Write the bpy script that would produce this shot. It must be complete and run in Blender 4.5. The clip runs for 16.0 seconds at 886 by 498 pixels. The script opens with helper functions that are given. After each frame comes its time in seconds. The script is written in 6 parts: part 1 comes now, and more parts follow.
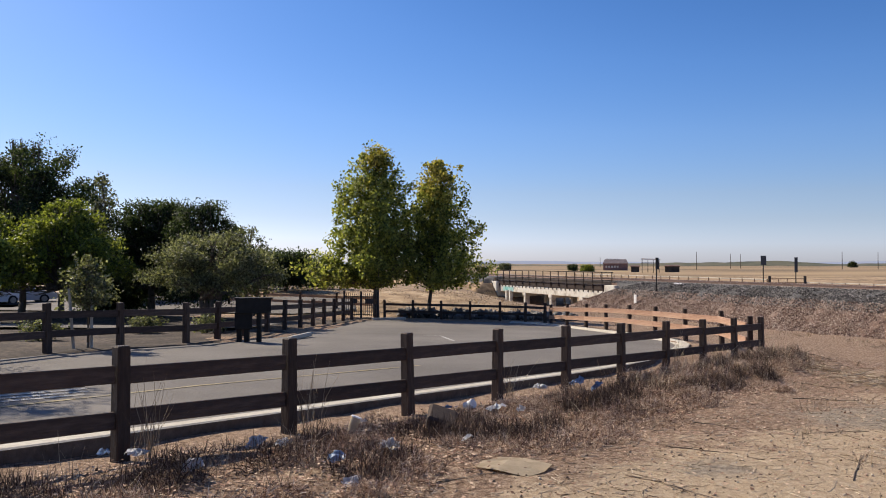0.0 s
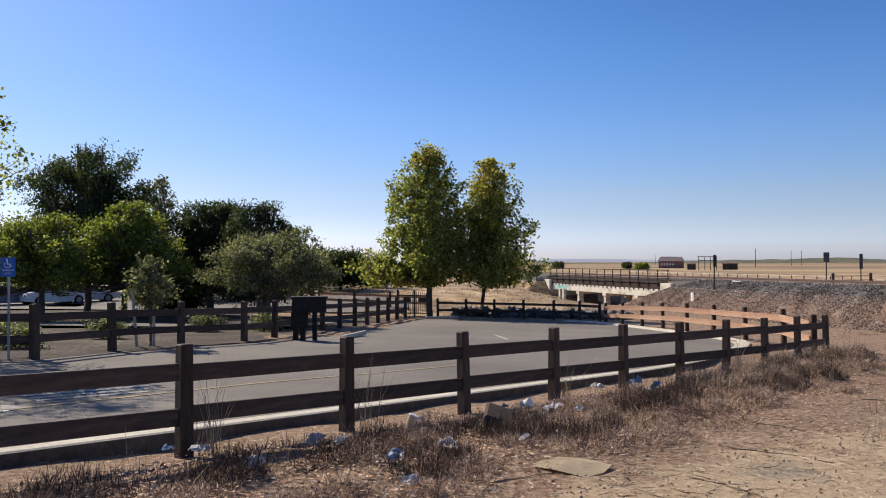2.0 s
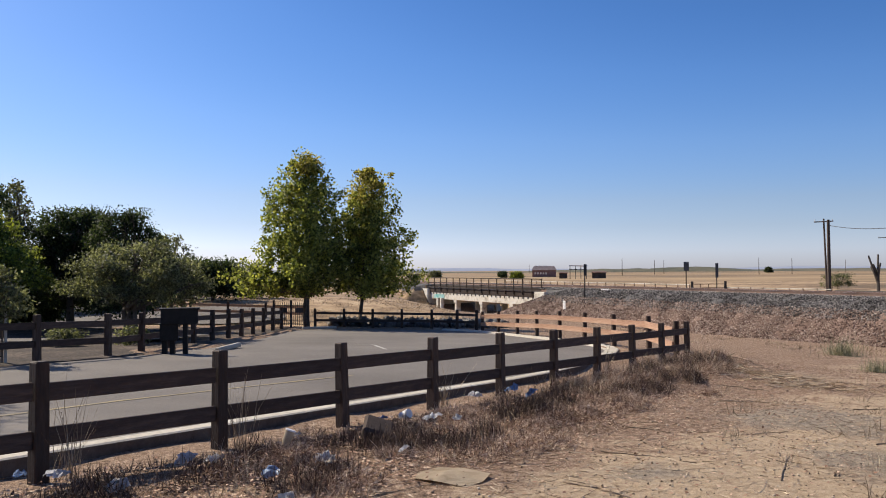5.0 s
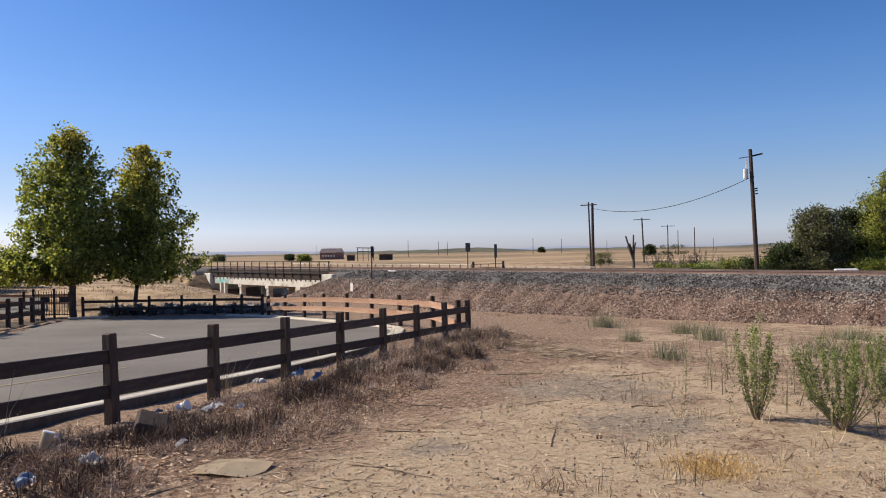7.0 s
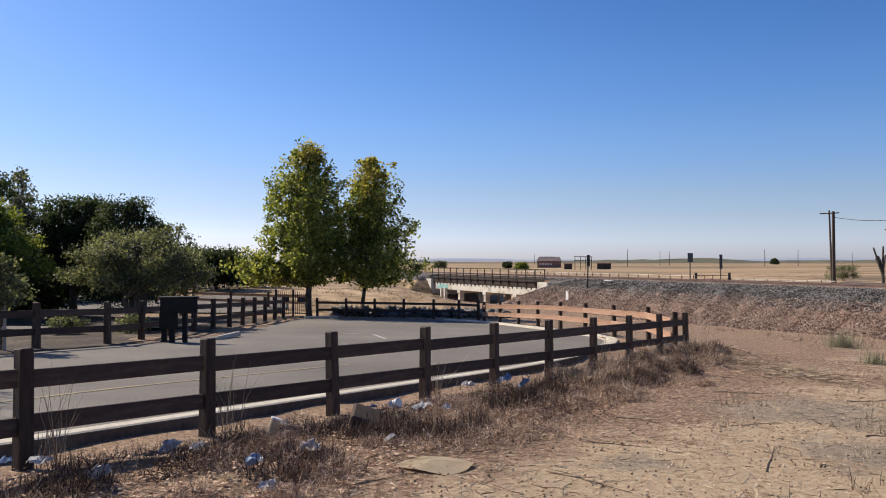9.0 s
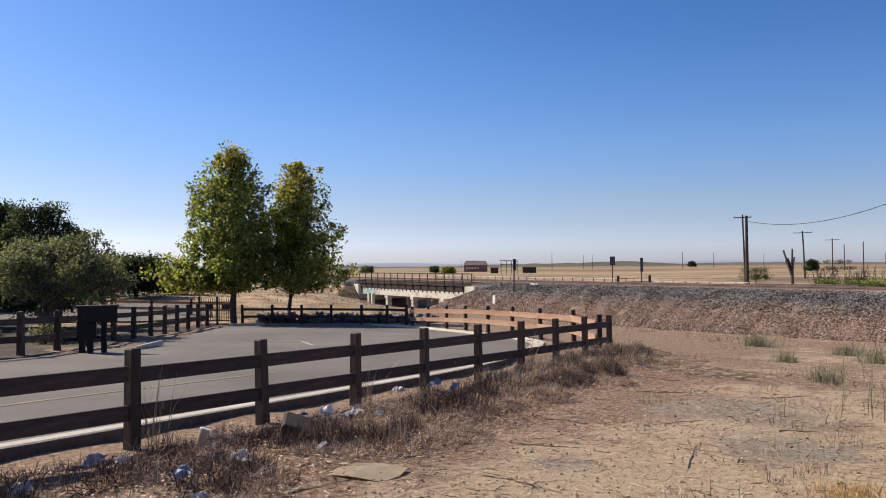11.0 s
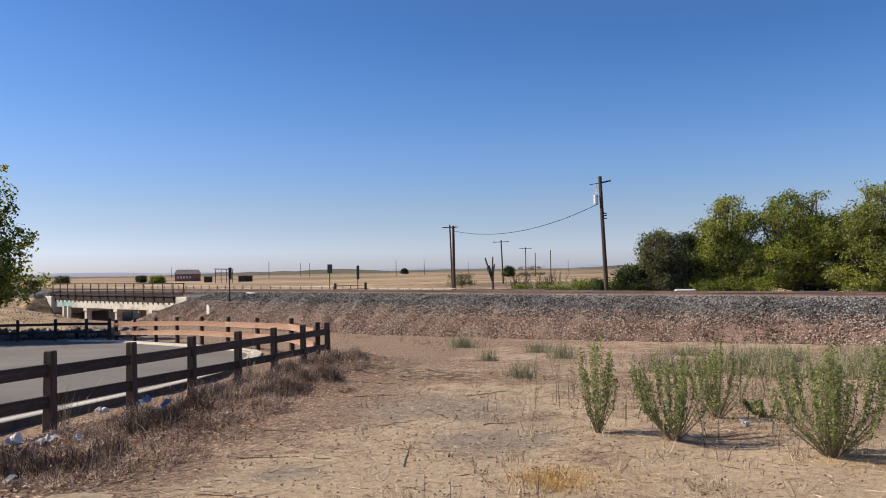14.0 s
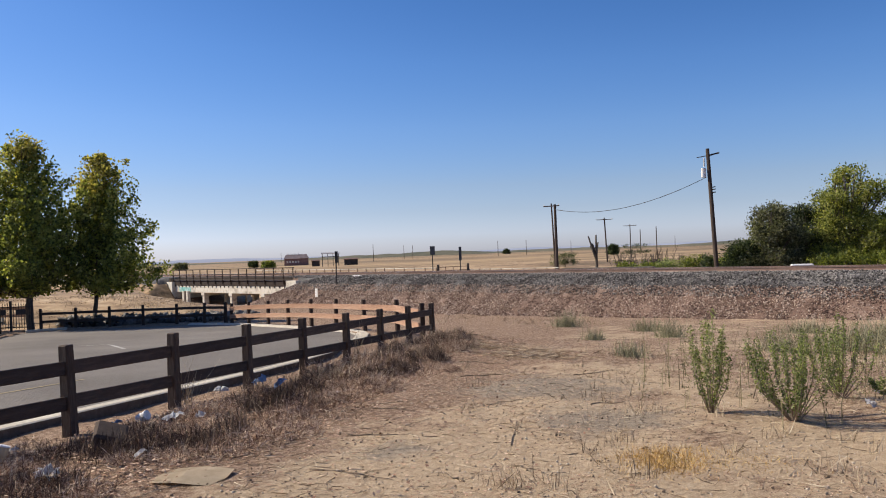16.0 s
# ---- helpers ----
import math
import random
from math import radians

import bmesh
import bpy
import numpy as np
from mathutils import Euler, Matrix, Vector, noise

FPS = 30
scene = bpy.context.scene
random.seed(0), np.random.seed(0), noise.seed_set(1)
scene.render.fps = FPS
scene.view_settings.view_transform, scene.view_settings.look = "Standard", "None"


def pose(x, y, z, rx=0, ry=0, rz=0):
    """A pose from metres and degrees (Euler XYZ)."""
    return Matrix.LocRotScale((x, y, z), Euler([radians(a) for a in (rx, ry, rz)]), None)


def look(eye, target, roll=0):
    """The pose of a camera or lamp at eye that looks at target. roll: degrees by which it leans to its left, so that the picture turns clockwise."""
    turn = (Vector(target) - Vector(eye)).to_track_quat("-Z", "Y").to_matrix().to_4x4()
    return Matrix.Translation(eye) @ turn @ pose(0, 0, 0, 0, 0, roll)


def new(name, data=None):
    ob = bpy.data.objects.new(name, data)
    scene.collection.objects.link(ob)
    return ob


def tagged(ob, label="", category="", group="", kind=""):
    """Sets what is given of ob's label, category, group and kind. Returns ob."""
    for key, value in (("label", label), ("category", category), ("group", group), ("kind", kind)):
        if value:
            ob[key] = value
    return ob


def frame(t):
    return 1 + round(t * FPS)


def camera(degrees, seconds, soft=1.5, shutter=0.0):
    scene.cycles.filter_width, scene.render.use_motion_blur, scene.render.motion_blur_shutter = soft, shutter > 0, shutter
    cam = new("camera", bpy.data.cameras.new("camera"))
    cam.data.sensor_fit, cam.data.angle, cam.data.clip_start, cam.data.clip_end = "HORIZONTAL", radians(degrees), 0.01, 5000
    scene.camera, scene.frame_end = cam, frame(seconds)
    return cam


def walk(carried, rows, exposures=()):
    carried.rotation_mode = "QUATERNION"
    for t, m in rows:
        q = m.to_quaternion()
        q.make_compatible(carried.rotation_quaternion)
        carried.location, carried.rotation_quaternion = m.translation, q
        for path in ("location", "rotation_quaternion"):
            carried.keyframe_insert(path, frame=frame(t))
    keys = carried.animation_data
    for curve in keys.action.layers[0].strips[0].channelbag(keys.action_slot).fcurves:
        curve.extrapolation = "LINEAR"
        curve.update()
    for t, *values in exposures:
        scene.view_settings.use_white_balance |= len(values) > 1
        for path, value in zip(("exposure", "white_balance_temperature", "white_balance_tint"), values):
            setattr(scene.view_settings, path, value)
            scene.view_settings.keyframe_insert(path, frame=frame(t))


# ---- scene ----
PATH = [  # seconds, x, y, z, yaw, pitch, roll
    (0.0, -0.000, -0.000, 1.780, -0.00, 1.03, -0.00),
    (0.5, -0.012, 0.001, 1.782, 0.84, 0.74, -0.26),
    (1.0, -0.021, -0.003, 1.775, 2.33, 0.54, -0.11),
    (1.5, -0.033, 0.020, 1.778, 3.48, 0.93, 0.24),
    (2.0, -0.039, 0.020, 1.779, 3.76, 0.94, -0.29),
    (2.5, -0.043, 0.040, 1.776, 4.33, 0.38, -0.95),
    (3.0, -0.050, 0.060, 1.777, 5.00, 0.31, -0.70),
    (3.5, -0.037, 0.031, 1.775, 1.74, 0.72, -0.14),
    (3.7, -0.033, 0.037, 1.773, -0.17, 0.92, 0.12),
    (5.8, -0.063, 0.133, 1.796, -11.91, 1.97, -0.91),
    (6.0, -0.048, 0.147, 1.793, -15.14, 1.83, -0.77),
    (6.5, -0.006, 0.153, 1.784, -19.55, 0.98, -0.26),
    (7.0, 0.002, 0.157, 1.787, -20.23, 0.10, -1.04),
    (7.5, 0.034, 0.148, 1.786, -17.33, 0.24, -2.12),
    (8.0, 0.093, 0.127, 1.788, -10.13, 0.78, -1.18),
    (8.5, 0.127, 0.115, 1.783, -4.58, 1.13, -0.22),
    (9.0, 0.130, 0.091, 1.776, -4.62, 0.86, -0.12),
    (9.5, 0.093, 0.082, 1.778, -8.07, 0.75, 0.01),
    (9.7, 0.067, 0.081, 1.786, -8.89, 0.80, -0.19),
    (11.8, 0.089, 0.026, 1.793, -10.98, 1.92, -0.84),
    (12.0, 0.090, 0.034, 1.792, -12.31, 2.29, -0.69),
    (12.5, 0.074, 0.062, 1.790, -16.73, 3.02, -1.52),
    (13.0, 0.034, 0.051, 1.790, -19.02, 2.67, -1.32),
    (13.5, 0.025, 0.037, 1.796, -23.57, 2.17, -0.56),
    (14.0, 0.046, 0.032, 1.797, -30.09, 1.47, -0.99),
    (14.5, 0.049, 0.034, 1.799, -31.79, 1.22, -1.40),
    (15.0, 0.045, 0.046, 1.794, -29.87, 1.03, -1.69),
    (15.5, 0.052, 0.050, 1.788, -27.19, 0.60, -2.19),
    (16.0, 0.046, 0.053, 1.784, -22.73, 0.27, -2.20),
]
cam = camera(58.32, 16.0, soft=1.0)
walk(cam, [(t, pose(x, y, z, 0, 0, yaw) @ pose(0, 0, 0, 90 + pitch) @ pose(0, 0, 0, 0, 0, roll))
           for t, x, y, z, yaw, pitch, roll in PATH])

# ---- sky, sun, exposure ----
SUN_AZ, SUN_EL = 51.0, 39.0      # degrees; azimuth counter-clockwise from +y
world = bpy.data.worlds.new("sky")
scene.world = world
world.use_nodes = True
wn = world.node_tree.nodes
sky = wn.new("ShaderNodeTexSky")
sky.sky_type, sky.sun_disc = "NISHITA", False
sky.sun_elevation, sky.sun_rotation = radians(SUN_EL), radians(-SUN_AZ)
sky.altitude, sky.air_density, sky.dust_density, sky.ozone_density = 0, 1.0, 0.5, 2.2
parts = wn.new("ShaderNodeSeparateColor")       # dry late-summer haze: pale lilac where the air is thick, deep blue above
ratio = wn.new("ShaderNodeMath")
ratio.operation = "DIVIDE"
reach = wn.new("ShaderNodeMapRange")
reach.inputs["From Min"].default_value, reach.inputs["From Max"].default_value = 0.33, 1.33
haze = wn.new("ShaderNodeValToRGB")
while len(haze.color_ramp.elements) < 7:
    haze.color_ramp.elements.new(0.5)
for e, (p, c) in zip(haze.color_ramp.elements, ((0.0, (0.34, 0.42, 0.62)), (0.055, (0.245, 0.42, 0.68)), (0.09, (0.30, 0.465, 0.725)), (0.17, (0.38, 0.504, 0.74)), (0.38, (0.47, 0.515, 0.70)), (0.6, (0.505, 0.545, 0.77)), (0.95, (0.6, 0.66, 1.0)))):
    e.position, e.color = p, (*c, 1)
tint = wn.new("ShaderNodeVectorMath")
tint.operation = "MULTIPLY"
double = wn.new("ShaderNodeVectorMath")
double.operation = "SCALE"
double.inputs["Scale"].default_value = 2.0
for a, b in ((sky.outputs[0], parts.inputs[0]), (parts.outputs["Red"], ratio.inputs[0]), (parts.outputs["Blue"], ratio.inputs[1]), (ratio.outputs[0], reach.inputs["Value"]), (reach.outputs["Result"], haze.inputs[0]), (sky.outputs[0], tint.inputs[0]), (haze.outputs[0], tint.inputs[1]), (tint.outputs[0], double.inputs[0]), (double.outputs[0], wn["Background"].inputs[0])):
    world.node_tree.links.new(a, b)
wn["Background"].inputs[1].default_value = 0.067
sun = new("sun", bpy.data.lights.new("sun", "SUN"))
sun.data.energy, sun.data.angle, sun.data.color = 5.0, radians(0.53), (1.0, 0.89, 0.73)
sun_dir = Vector((-math.sin(radians(SUN_AZ)) * math.cos(radians(SUN_EL)), math.cos(radians(SUN_AZ)) * math.cos(radians(SUN_EL)), math.sin(radians(SUN_EL))))
sun.matrix_world = look(sun_dir * 50, (0, 0, 0))
scene.view_settings.exposure = 0.36
# ---- materials ----


def mat(name, stops, scale=8.0, rough=0.85, bump=0.2, bump_scale=60.0, big=0.6, spec=0.3, island=0.0, per_object=0.0, metal=0.0, translucent=None, stretch=(1, 1, 1), fine=1.0):
    """Two-scale noise colour between the stops, with fine relief."""
    m = bpy.data.materials.new(name)
    m.use_nodes = True
    nt = m.node_tree
    N, L = nt.nodes, nt.links
    bsdf = N["Principled BSDF"]
    geo = N.new("ShaderNodeNewGeometry")
    mp = N.new("ShaderNodeMapping")
    mp.inputs["Scale"].default_value = stretch
    tc = N.new("ShaderNodeTexCoord")
    L.new(tc.outputs["Object"] if per_object else geo.outputs["Position"], mp.inputs[0])
    n1 = N.new("ShaderNodeTexNoise")
    n1.inputs["Scale"].default_value, n1.inputs["Detail"].default_value, n1.inputs["Roughness"].default_value = scale, 8, 0.65
    n2 = N.new("ShaderNodeTexNoise")
    n2.inputs["Scale"].default_value, n2.inputs["Detail"].default_value = big, 4
    for n in (n1, n2):
        L.new(mp.outputs[0], n.inputs["Vector"])
    add = N.new("ShaderNodeMath")
    add.operation = "MULTIPLY_ADD"
    L.new(n2.outputs[0], add.inputs[0])
    add.inputs[1].default_value = 0.8
    off = N.new("ShaderNodeMath")
    off.operation = "MULTIPLY_ADD"
    L.new(n1.outputs[0], off.inputs[0])
    off.inputs[1].default_value = fine
    off.inputs[2].default_value = 0.1 - 0.5 * fine
    L.new(off.outputs[0], add.inputs[2])
    last = add
    if island or per_object:
        rnd = geo.outputs["Random Per Island"] if island else N.new("ShaderNodeObjectInfo").outputs["Random"]
        ra = N.new("ShaderNodeMath")
        ra.operation = "MULTIPLY_ADD"
        L.new(rnd, ra.inputs[0])
        ra.inputs[1].default_value = island or per_object
        sh = N.new("ShaderNodeMath")
        sh.operation = "SUBTRACT"
        L.new(add.outputs[0], sh.inputs[0])
        sh.inputs[1].default_value = (island or per_object) / 2
        L.new(sh.outputs[0], ra.inputs[2])
        last = ra
    ramp = N.new("ShaderNodeValToRGB")
    el = ramp.color_ramp.elements
    while len(el) < len(stops):
        el.new(0.5)
    for e, (p, c) in zip(el, stops):
        e.position, e.color = p, (*c, 1)
    L.new(last.outputs[0], ramp.inputs[0])
    L.new(ramp.outputs[0], bsdf.inputs["Base Color"])
    bsdf.inputs["Roughness"].default_value = rough
    bsdf.inputs["Metallic"].default_value = metal
    bsdf.inputs["Specular IOR Level"].default_value = spec
    if bump:
        n3 = N.new("ShaderNodeTexNoise")
        n3.inputs["Scale"].default_value, n3.inputs["Detail"].default_value = bump_scale, 6
        L.new(mp.outputs[0], n3.inputs["Vector"])
        b = N.new("ShaderNodeBump")
        b.inputs["Strength"].default_value, b.inputs["Distance"].default_value = bump, 0.03
        L.new(n3.outputs[0], b.inputs["Height"])
        L.new(b.outputs[0], bsdf.inputs["Normal"])
    if translucent:
        tr = N.new("ShaderNodeBsdfTranslucent")
        mx = N.new("ShaderNodeMixShader")
        tint = N.new("ShaderNodeMix")
        tint.data_type, tint.blend_type = "RGBA", "MULTIPLY"
        tint.inputs["Factor"].default_value = 1
        L.new(ramp.outputs[0], tint.inputs["A"])
        tint.inputs["B"].default_value = (*translucent, 1)
        L.new(tint.outputs["Result"], tr.inputs[0])
        mx.inputs[0].default_value = 0.5
        L.new(bsdf.outputs[0], mx.inputs[1])
        L.new(tr.outputs[0], mx.inputs[2])
        L.new(mx.outputs[0], N["Material Output"].inputs[0])
    return m


def leaf_mat(name, dark, mid, light):
    return mat(name, [(0.15, dark), (0.5, mid), (0.85, light)], 1.5, 0.55, 0, big=0.35, spec=0.35, island=0.7, translucent=(1.45, 1.5, 0.8))



def dirt_mat():
    """Tan sandy soil with brown debris patches, grey gravelly patches and pebbly grain."""
    m = bpy.data.materials.new("dirt")
    m.use_nodes = True
    N, L = m.node_tree.nodes, m.node_tree.links
    pos = N.new("ShaderNodeNewGeometry").outputs["Position"]

    def tex(scale, detail=6, rough=0.65):
        n = N.new("ShaderNodeTexNoise")
        n.inputs["Scale"].default_value, n.inputs["Detail"].default_value, n.inputs["Roughness"].default_value = scale, detail, rough
        L.new(pos, n.inputs["Vector"])
        return n.outputs[0]

    def calc(op, a, b, c=None):
        n = N.new("ShaderNodeMath")
        n.operation = op
        for k, v in enumerate((a, b, c)):
            if v is None:
                continue
            if isinstance(v, (int, float)):
                n.inputs[k].default_value = v
            else:
                L.new(v, n.inputs[k])
        return n.outputs[0]

    def step(v, lo, hi):
        n = N.new("ShaderNodeMapRange")
        n.interpolation_type = "SMOOTHSTEP"
        L.new(v, n.inputs["Value"])
        n.inputs["From Min"].default_value, n.inputs["From Max"].default_value = lo, hi
        return n.outputs["Result"]

    def ramp(v, *stops):
        n = N.new("ShaderNodeValToRGB")
        while len(n.color_ramp.elements) < len(stops):
            n.color_ramp.elements.new(0.5)
        for e, (p, c) in zip(n.color_ramp.elements, stops):
            e.position, e.color = p, (*c, 1)
        L.new(v, n.inputs[0])
        return n.outputs[0]

    def blend(f, a, b):
        n = N.new("ShaderNodeMix")
        n.data_type = "RGBA"
        L.new(f, n.inputs["Factor"])
        L.new(a, n.inputs["A"])
        L.new(b, n.inputs["B"])
        return n.outputs["Result"]

    def spot(x, y, r):
        n = N.new("ShaderNodeVectorMath")
        n.operation = "DISTANCE"
        L.new(pos, n.inputs[0])
        n.inputs[1].default_value = (x, y, -0.15)
        return calc("MULTIPLY_ADD", n.outputs["Value"], -1.0 / r, 1.0)

    grain, clod, mid, wide = tex(70, 4, 0.7), tex(13, 8, 0.75), tex(2.2, 8, 0.7), tex(0.33, 5, 0.6)
    mixed = calc("MULTIPLY_ADD", clod, 0.55, calc("MULTIPLY", grain, 0.45))
    sand = ramp(mixed, (0.36, (0.27, 0.185, 0.115)), (0.48, (0.42, 0.31, 0.2)), (0.6, (0.56, 0.44, 0.3)))
    brown = ramp(mixed, (0.39, (0.07, 0.042, 0.028)), (0.47, (0.2, 0.126, 0.08)), (0.53, (0.33, 0.225, 0.15)), (0.6, (0.52, 0.405, 0.29)))
    grey = ramp(mixed, (0.38, (0.13, 0.1, 0.072)), (0.5, (0.28, 0.225, 0.165)), (0.62, (0.45, 0.38, 0.29)))
    split = N.new("ShaderNodeVectorMath")            # metres out from the fence line
    split.operation = "DOT_PRODUCT"
    L.new(pos, split.inputs[0])
    split.inputs[1].default_value = (-0.767, 0.642, 0)
    off = calc("SUBTRACT", split.outputs["Value"], 6.79)
    near = step(off, -5.0, -1.8)
    bare = calc("MAXIMUM", calc("MAXIMUM", spot(3.1, 6.3, 2.3), spot(4.6, 8.6, 1.5)), calc("MAXIMUM", spot(6.2, 4.7, 1.8), spot(1.6, 5.6, 1.6)))
    bare = calc("MAXIMUM", bare, 0.0)
    soil = calc("ADD", calc("MULTIPLY_ADD", mid, 0.75, calc("MULTIPLY", wide, 0.75)), calc("MULTIPLY_ADD", near, 0.17, calc("MULTIPLY", bare, -0.42)))
    f_brown = step(soil, 0.64, 0.83)
    lump = calc("MAXIMUM", calc("MAXIMUM", calc("MAXIMUM", spot(5.9, 10.4, 2.4), spot(2.4, 7.3, 0.8)), spot(5.1, 7.7, 1.7)), 0.0)
    f_grey = step(calc("MULTIPLY_ADD", lump, 0.6, mid), 0.7, 0.98)
    col = blend(f_grey, blend(f_brown, sand, brown), grey)
    bsdf = N["Principled BSDF"]
    L.new(col, bsdf.inputs["Base Color"])
    bsdf.inputs["Roughness"].default_value, bsdf.inputs["Specular IOR Level"].default_value = 0.95, 0.2
    b = N.new("ShaderNodeBump")
    b.inputs["Strength"].default_value, b.inputs["Distance"].default_value = 0.9, 0.03
    L.new(calc("MULTIPLY_ADD", clod, 1.0, calc("MULTIPLY", grain, 0.5)), b.inputs["Height"])
    L.new(b.outputs[0], bsdf.inputs["Normal"])
    return m


DIRT = dirt_mat()
ASPHALT = mat("asphalt", [(0.3, (0.125, 0.11, 0.096)), (0.7, (0.205, 0.183, 0.16))], 90, 0.9, 0.35, 220, 0.35)
KERB = mat("kerb_concrete", [(0.25, (0.38, 0.34, 0.27)), (0.75, (0.6, 0.55, 0.46))], 14, 0.9, 0.3, 80, 0.8)
CONCRETE = mat("weathered_concrete", [(0.22, (0.34, 0.29, 0.22)), (0.45, (0.66, 0.61, 0.51)), (0.8, (0.8, 0.77, 0.68))], 3, 0.9, 0.25, 30, 0.9)
WOOD = mat("dark_wood", [(0.2, (0.03, 0.018, 0.012)), (0.55, (0.068, 0.041, 0.028)), (0.85, (0.135, 0.088, 0.062))], 22, 0.7, 0.45, 70, 1.4, per_object=0.25, stretch=(1, 1, 0.15))
RAILWOOD = mat("dark_wood_rail", [(0.2, (0.034, 0.021, 0.016)), (0.55, (0.07, 0.044, 0.033)), (0.85, (0.13, 0.087, 0.064))], 22, 0.7, 0.45, 70, 1.4, per_object=0.25, stretch=(0.15, 1, 1))
REDWOOD = mat("faded_red_wood", [(0.2, (0.27, 0.145, 0.09)), (0.55, (0.44, 0.265, 0.175)), (0.85, (0.55, 0.38, 0.275))], 20, 0.85, 0.4, 70, 1.4, per_object=0.25, stretch=(0.15, 1, 1))
BALLAST = mat("ballast", [(0.2, (0.028, 0.027, 0.028)), (0.5, (0.085, 0.081, 0.08)), (0.8, (0.19, 0.178, 0.17))], 14, 0.95, 0.9, 18, 0.4)
SLOPE = mat("red_gravel", [(0.2, (0.08, 0.052, 0.04)), (0.5, (0.19, 0.122, 0.09)), (0.8, (0.33, 0.245, 0.195))], 10, 0.95, 0.9, 18, 0.4)
RUST = mat("rusty_steel", [(0.25, (0.07, 0.04, 0.028)), (0.7, (0.19, 0.115, 0.08))], 9, 0.7, 0.2, 60, 0.8)
STEEL = mat("dark_steel", [(0.25, (0.02, 0.018, 0.017)), (0.7, (0.06, 0.05, 0.045))], 9, 0.6, 0.15, 60, 0.8)
DRYFIELD = mat("dry_field", [(0.34, (0.12, 0.085, 0.05)), (0.48, (0.27, 0.18, 0.1)), (0.6, (0.42, 0.295, 0.17)), (0.72, (0.5, 0.38, 0.24))], 0.6, 0.95, 0.3, 4, 0.03)
FARFIELD = mat("far_field", [(0.35, (0.13, 0.098, 0.058)), (0.5, (0.27, 0.183, 0.1)), (0.65, (0.4, 0.285, 0.155))], 0.05, 0.95, 0, big=0.006, stretch=(0.25, 1, 1))
BARK = mat("bark", [(0.25, (0.05, 0.04, 0.032)), (0.6, (0.14, 0.115, 0.09)), (0.85, (0.26, 0.22, 0.18))], 9, 0.9, 0.6, 25, 1.5, stretch=(1, 1, 0.3))
POLEWOOD = mat("pole_wood", [(0.25, (0.045, 0.032, 0.025)), (0.7, (0.13, 0.095, 0.07))], 9, 0.85, 0.4, 25, 1.0, stretch=(1, 1, 0.1))
SYCAMORE = leaf_mat("sycamore_leaf", (0.06, 0.078, 0.022), (0.19, 0.21, 0.055), (0.42, 0.41, 0.12))
SYCAMORE_GOLD = leaf_mat("sycamore_gold_leaf", (0.13, 0.125, 0.033), (0.32, 0.275, 0.07), (0.52, 0.44, 0.14))
DARKLEAF = leaf_mat("dark_leaf", (0.013, 0.02, 0.01), (0.032, 0.046, 0.02), (0.085, 0.105, 0.045))
OLIVE = leaf_mat("olive_leaf", (0.04, 0.044, 0.027), (0.105, 0.11, 0.066), (0.25, 0.25, 0.165))
BRIGHTLEAF = leaf_mat("bright_leaf", (0.045, 0.062, 0.014), (0.14, 0.165, 0.032), (0.31, 0.33, 0.07))
WEED = leaf_mat("weed_leaf", (0.075, 0.1, 0.036), (0.185, 0.215, 0.08), (0.37, 0.4, 0.18))
DRYGRASS = mat("dry_grass", [(0.15, (0.16, 0.11, 0.065)), (0.5, (0.36, 0.27, 0.17)), (0.85, (0.6, 0.5, 0.36))], 3, 0.9, 0, big=0.6, island=0.8)
DEADWEED = mat("dead_weed", [(0.15, (0.09, 0.05, 0.034)), (0.5, (0.34, 0.21, 0.135)), (0.85, (0.78, 0.63, 0.47))], 3, 0.9, 0, big=0.6, island=0.8)
# Darker concrete: holds the shade of the kerb's outer face and the low wall.
SHADED_CONCRETE = mat("shaded_concrete", [(0.25, (0.07, 0.058, 0.048)), (0.75, (0.17, 0.145, 0.12))], 8, 0.9, 0.4, 40, 0.8)
# Mulch with the tree shade over it put into the colour.
SHADED_MULCH = mat("shaded_mulch", [(0.25, (0.022, 0.016, 0.012)), (0.5, (0.055, 0.04, 0.03)), (0.8, (0.17, 0.125, 0.09))], 7, 0.95, 0.9, 25, 0.5)
# ---- plan: the track runs along U, at right angles to N_ ----
U, N_ = Vector((-0.342, 0.940)), Vector((0.940, 0.342))


def trk(a, d, z=0.0):
    """A place a metres along the track and d metres across towards it."""
    p = U * a + N_ * d
    return Vector((p.x, p.y, z))


def part(name, bm, material, parent=None, label="", smooth=False):
    me = bpy.data.meshes.new(name)
    bm.to_mesh(me)
    bm.free()
    me.materials.append(material)
    if smooth:
        me.shade_smooth()
    ob = new(name, me)
    if parent:
        ob.parent = parent
    if label:
        ob["label"] = label
    return ob


def from_arrays(name, verts, faces, material, parent=None, smooth=False):
    me = bpy.data.meshes.new(name)
    me.from_pydata([tuple(v) for v in verts], [], [tuple(f) for f in faces])
    me.materials.append(material)
    if smooth:
        me.shade_smooth()
    ob = new(name, me)
    if parent:
        ob.parent = parent
    return ob


def box(bm, sx, sy, sz, m=Matrix(), bevel=0.0):
    r = bmesh.ops.create_cube(bm, size=1, matrix=m @ Matrix.Diagonal((sx, sy, sz, 1)))
    if bevel:
        es = {e for v in r["verts"] for e in v.link_edges}
        bmesh.ops.bevel(bm, geom=list(es), offset=bevel, segments=1, affect="EDGES")


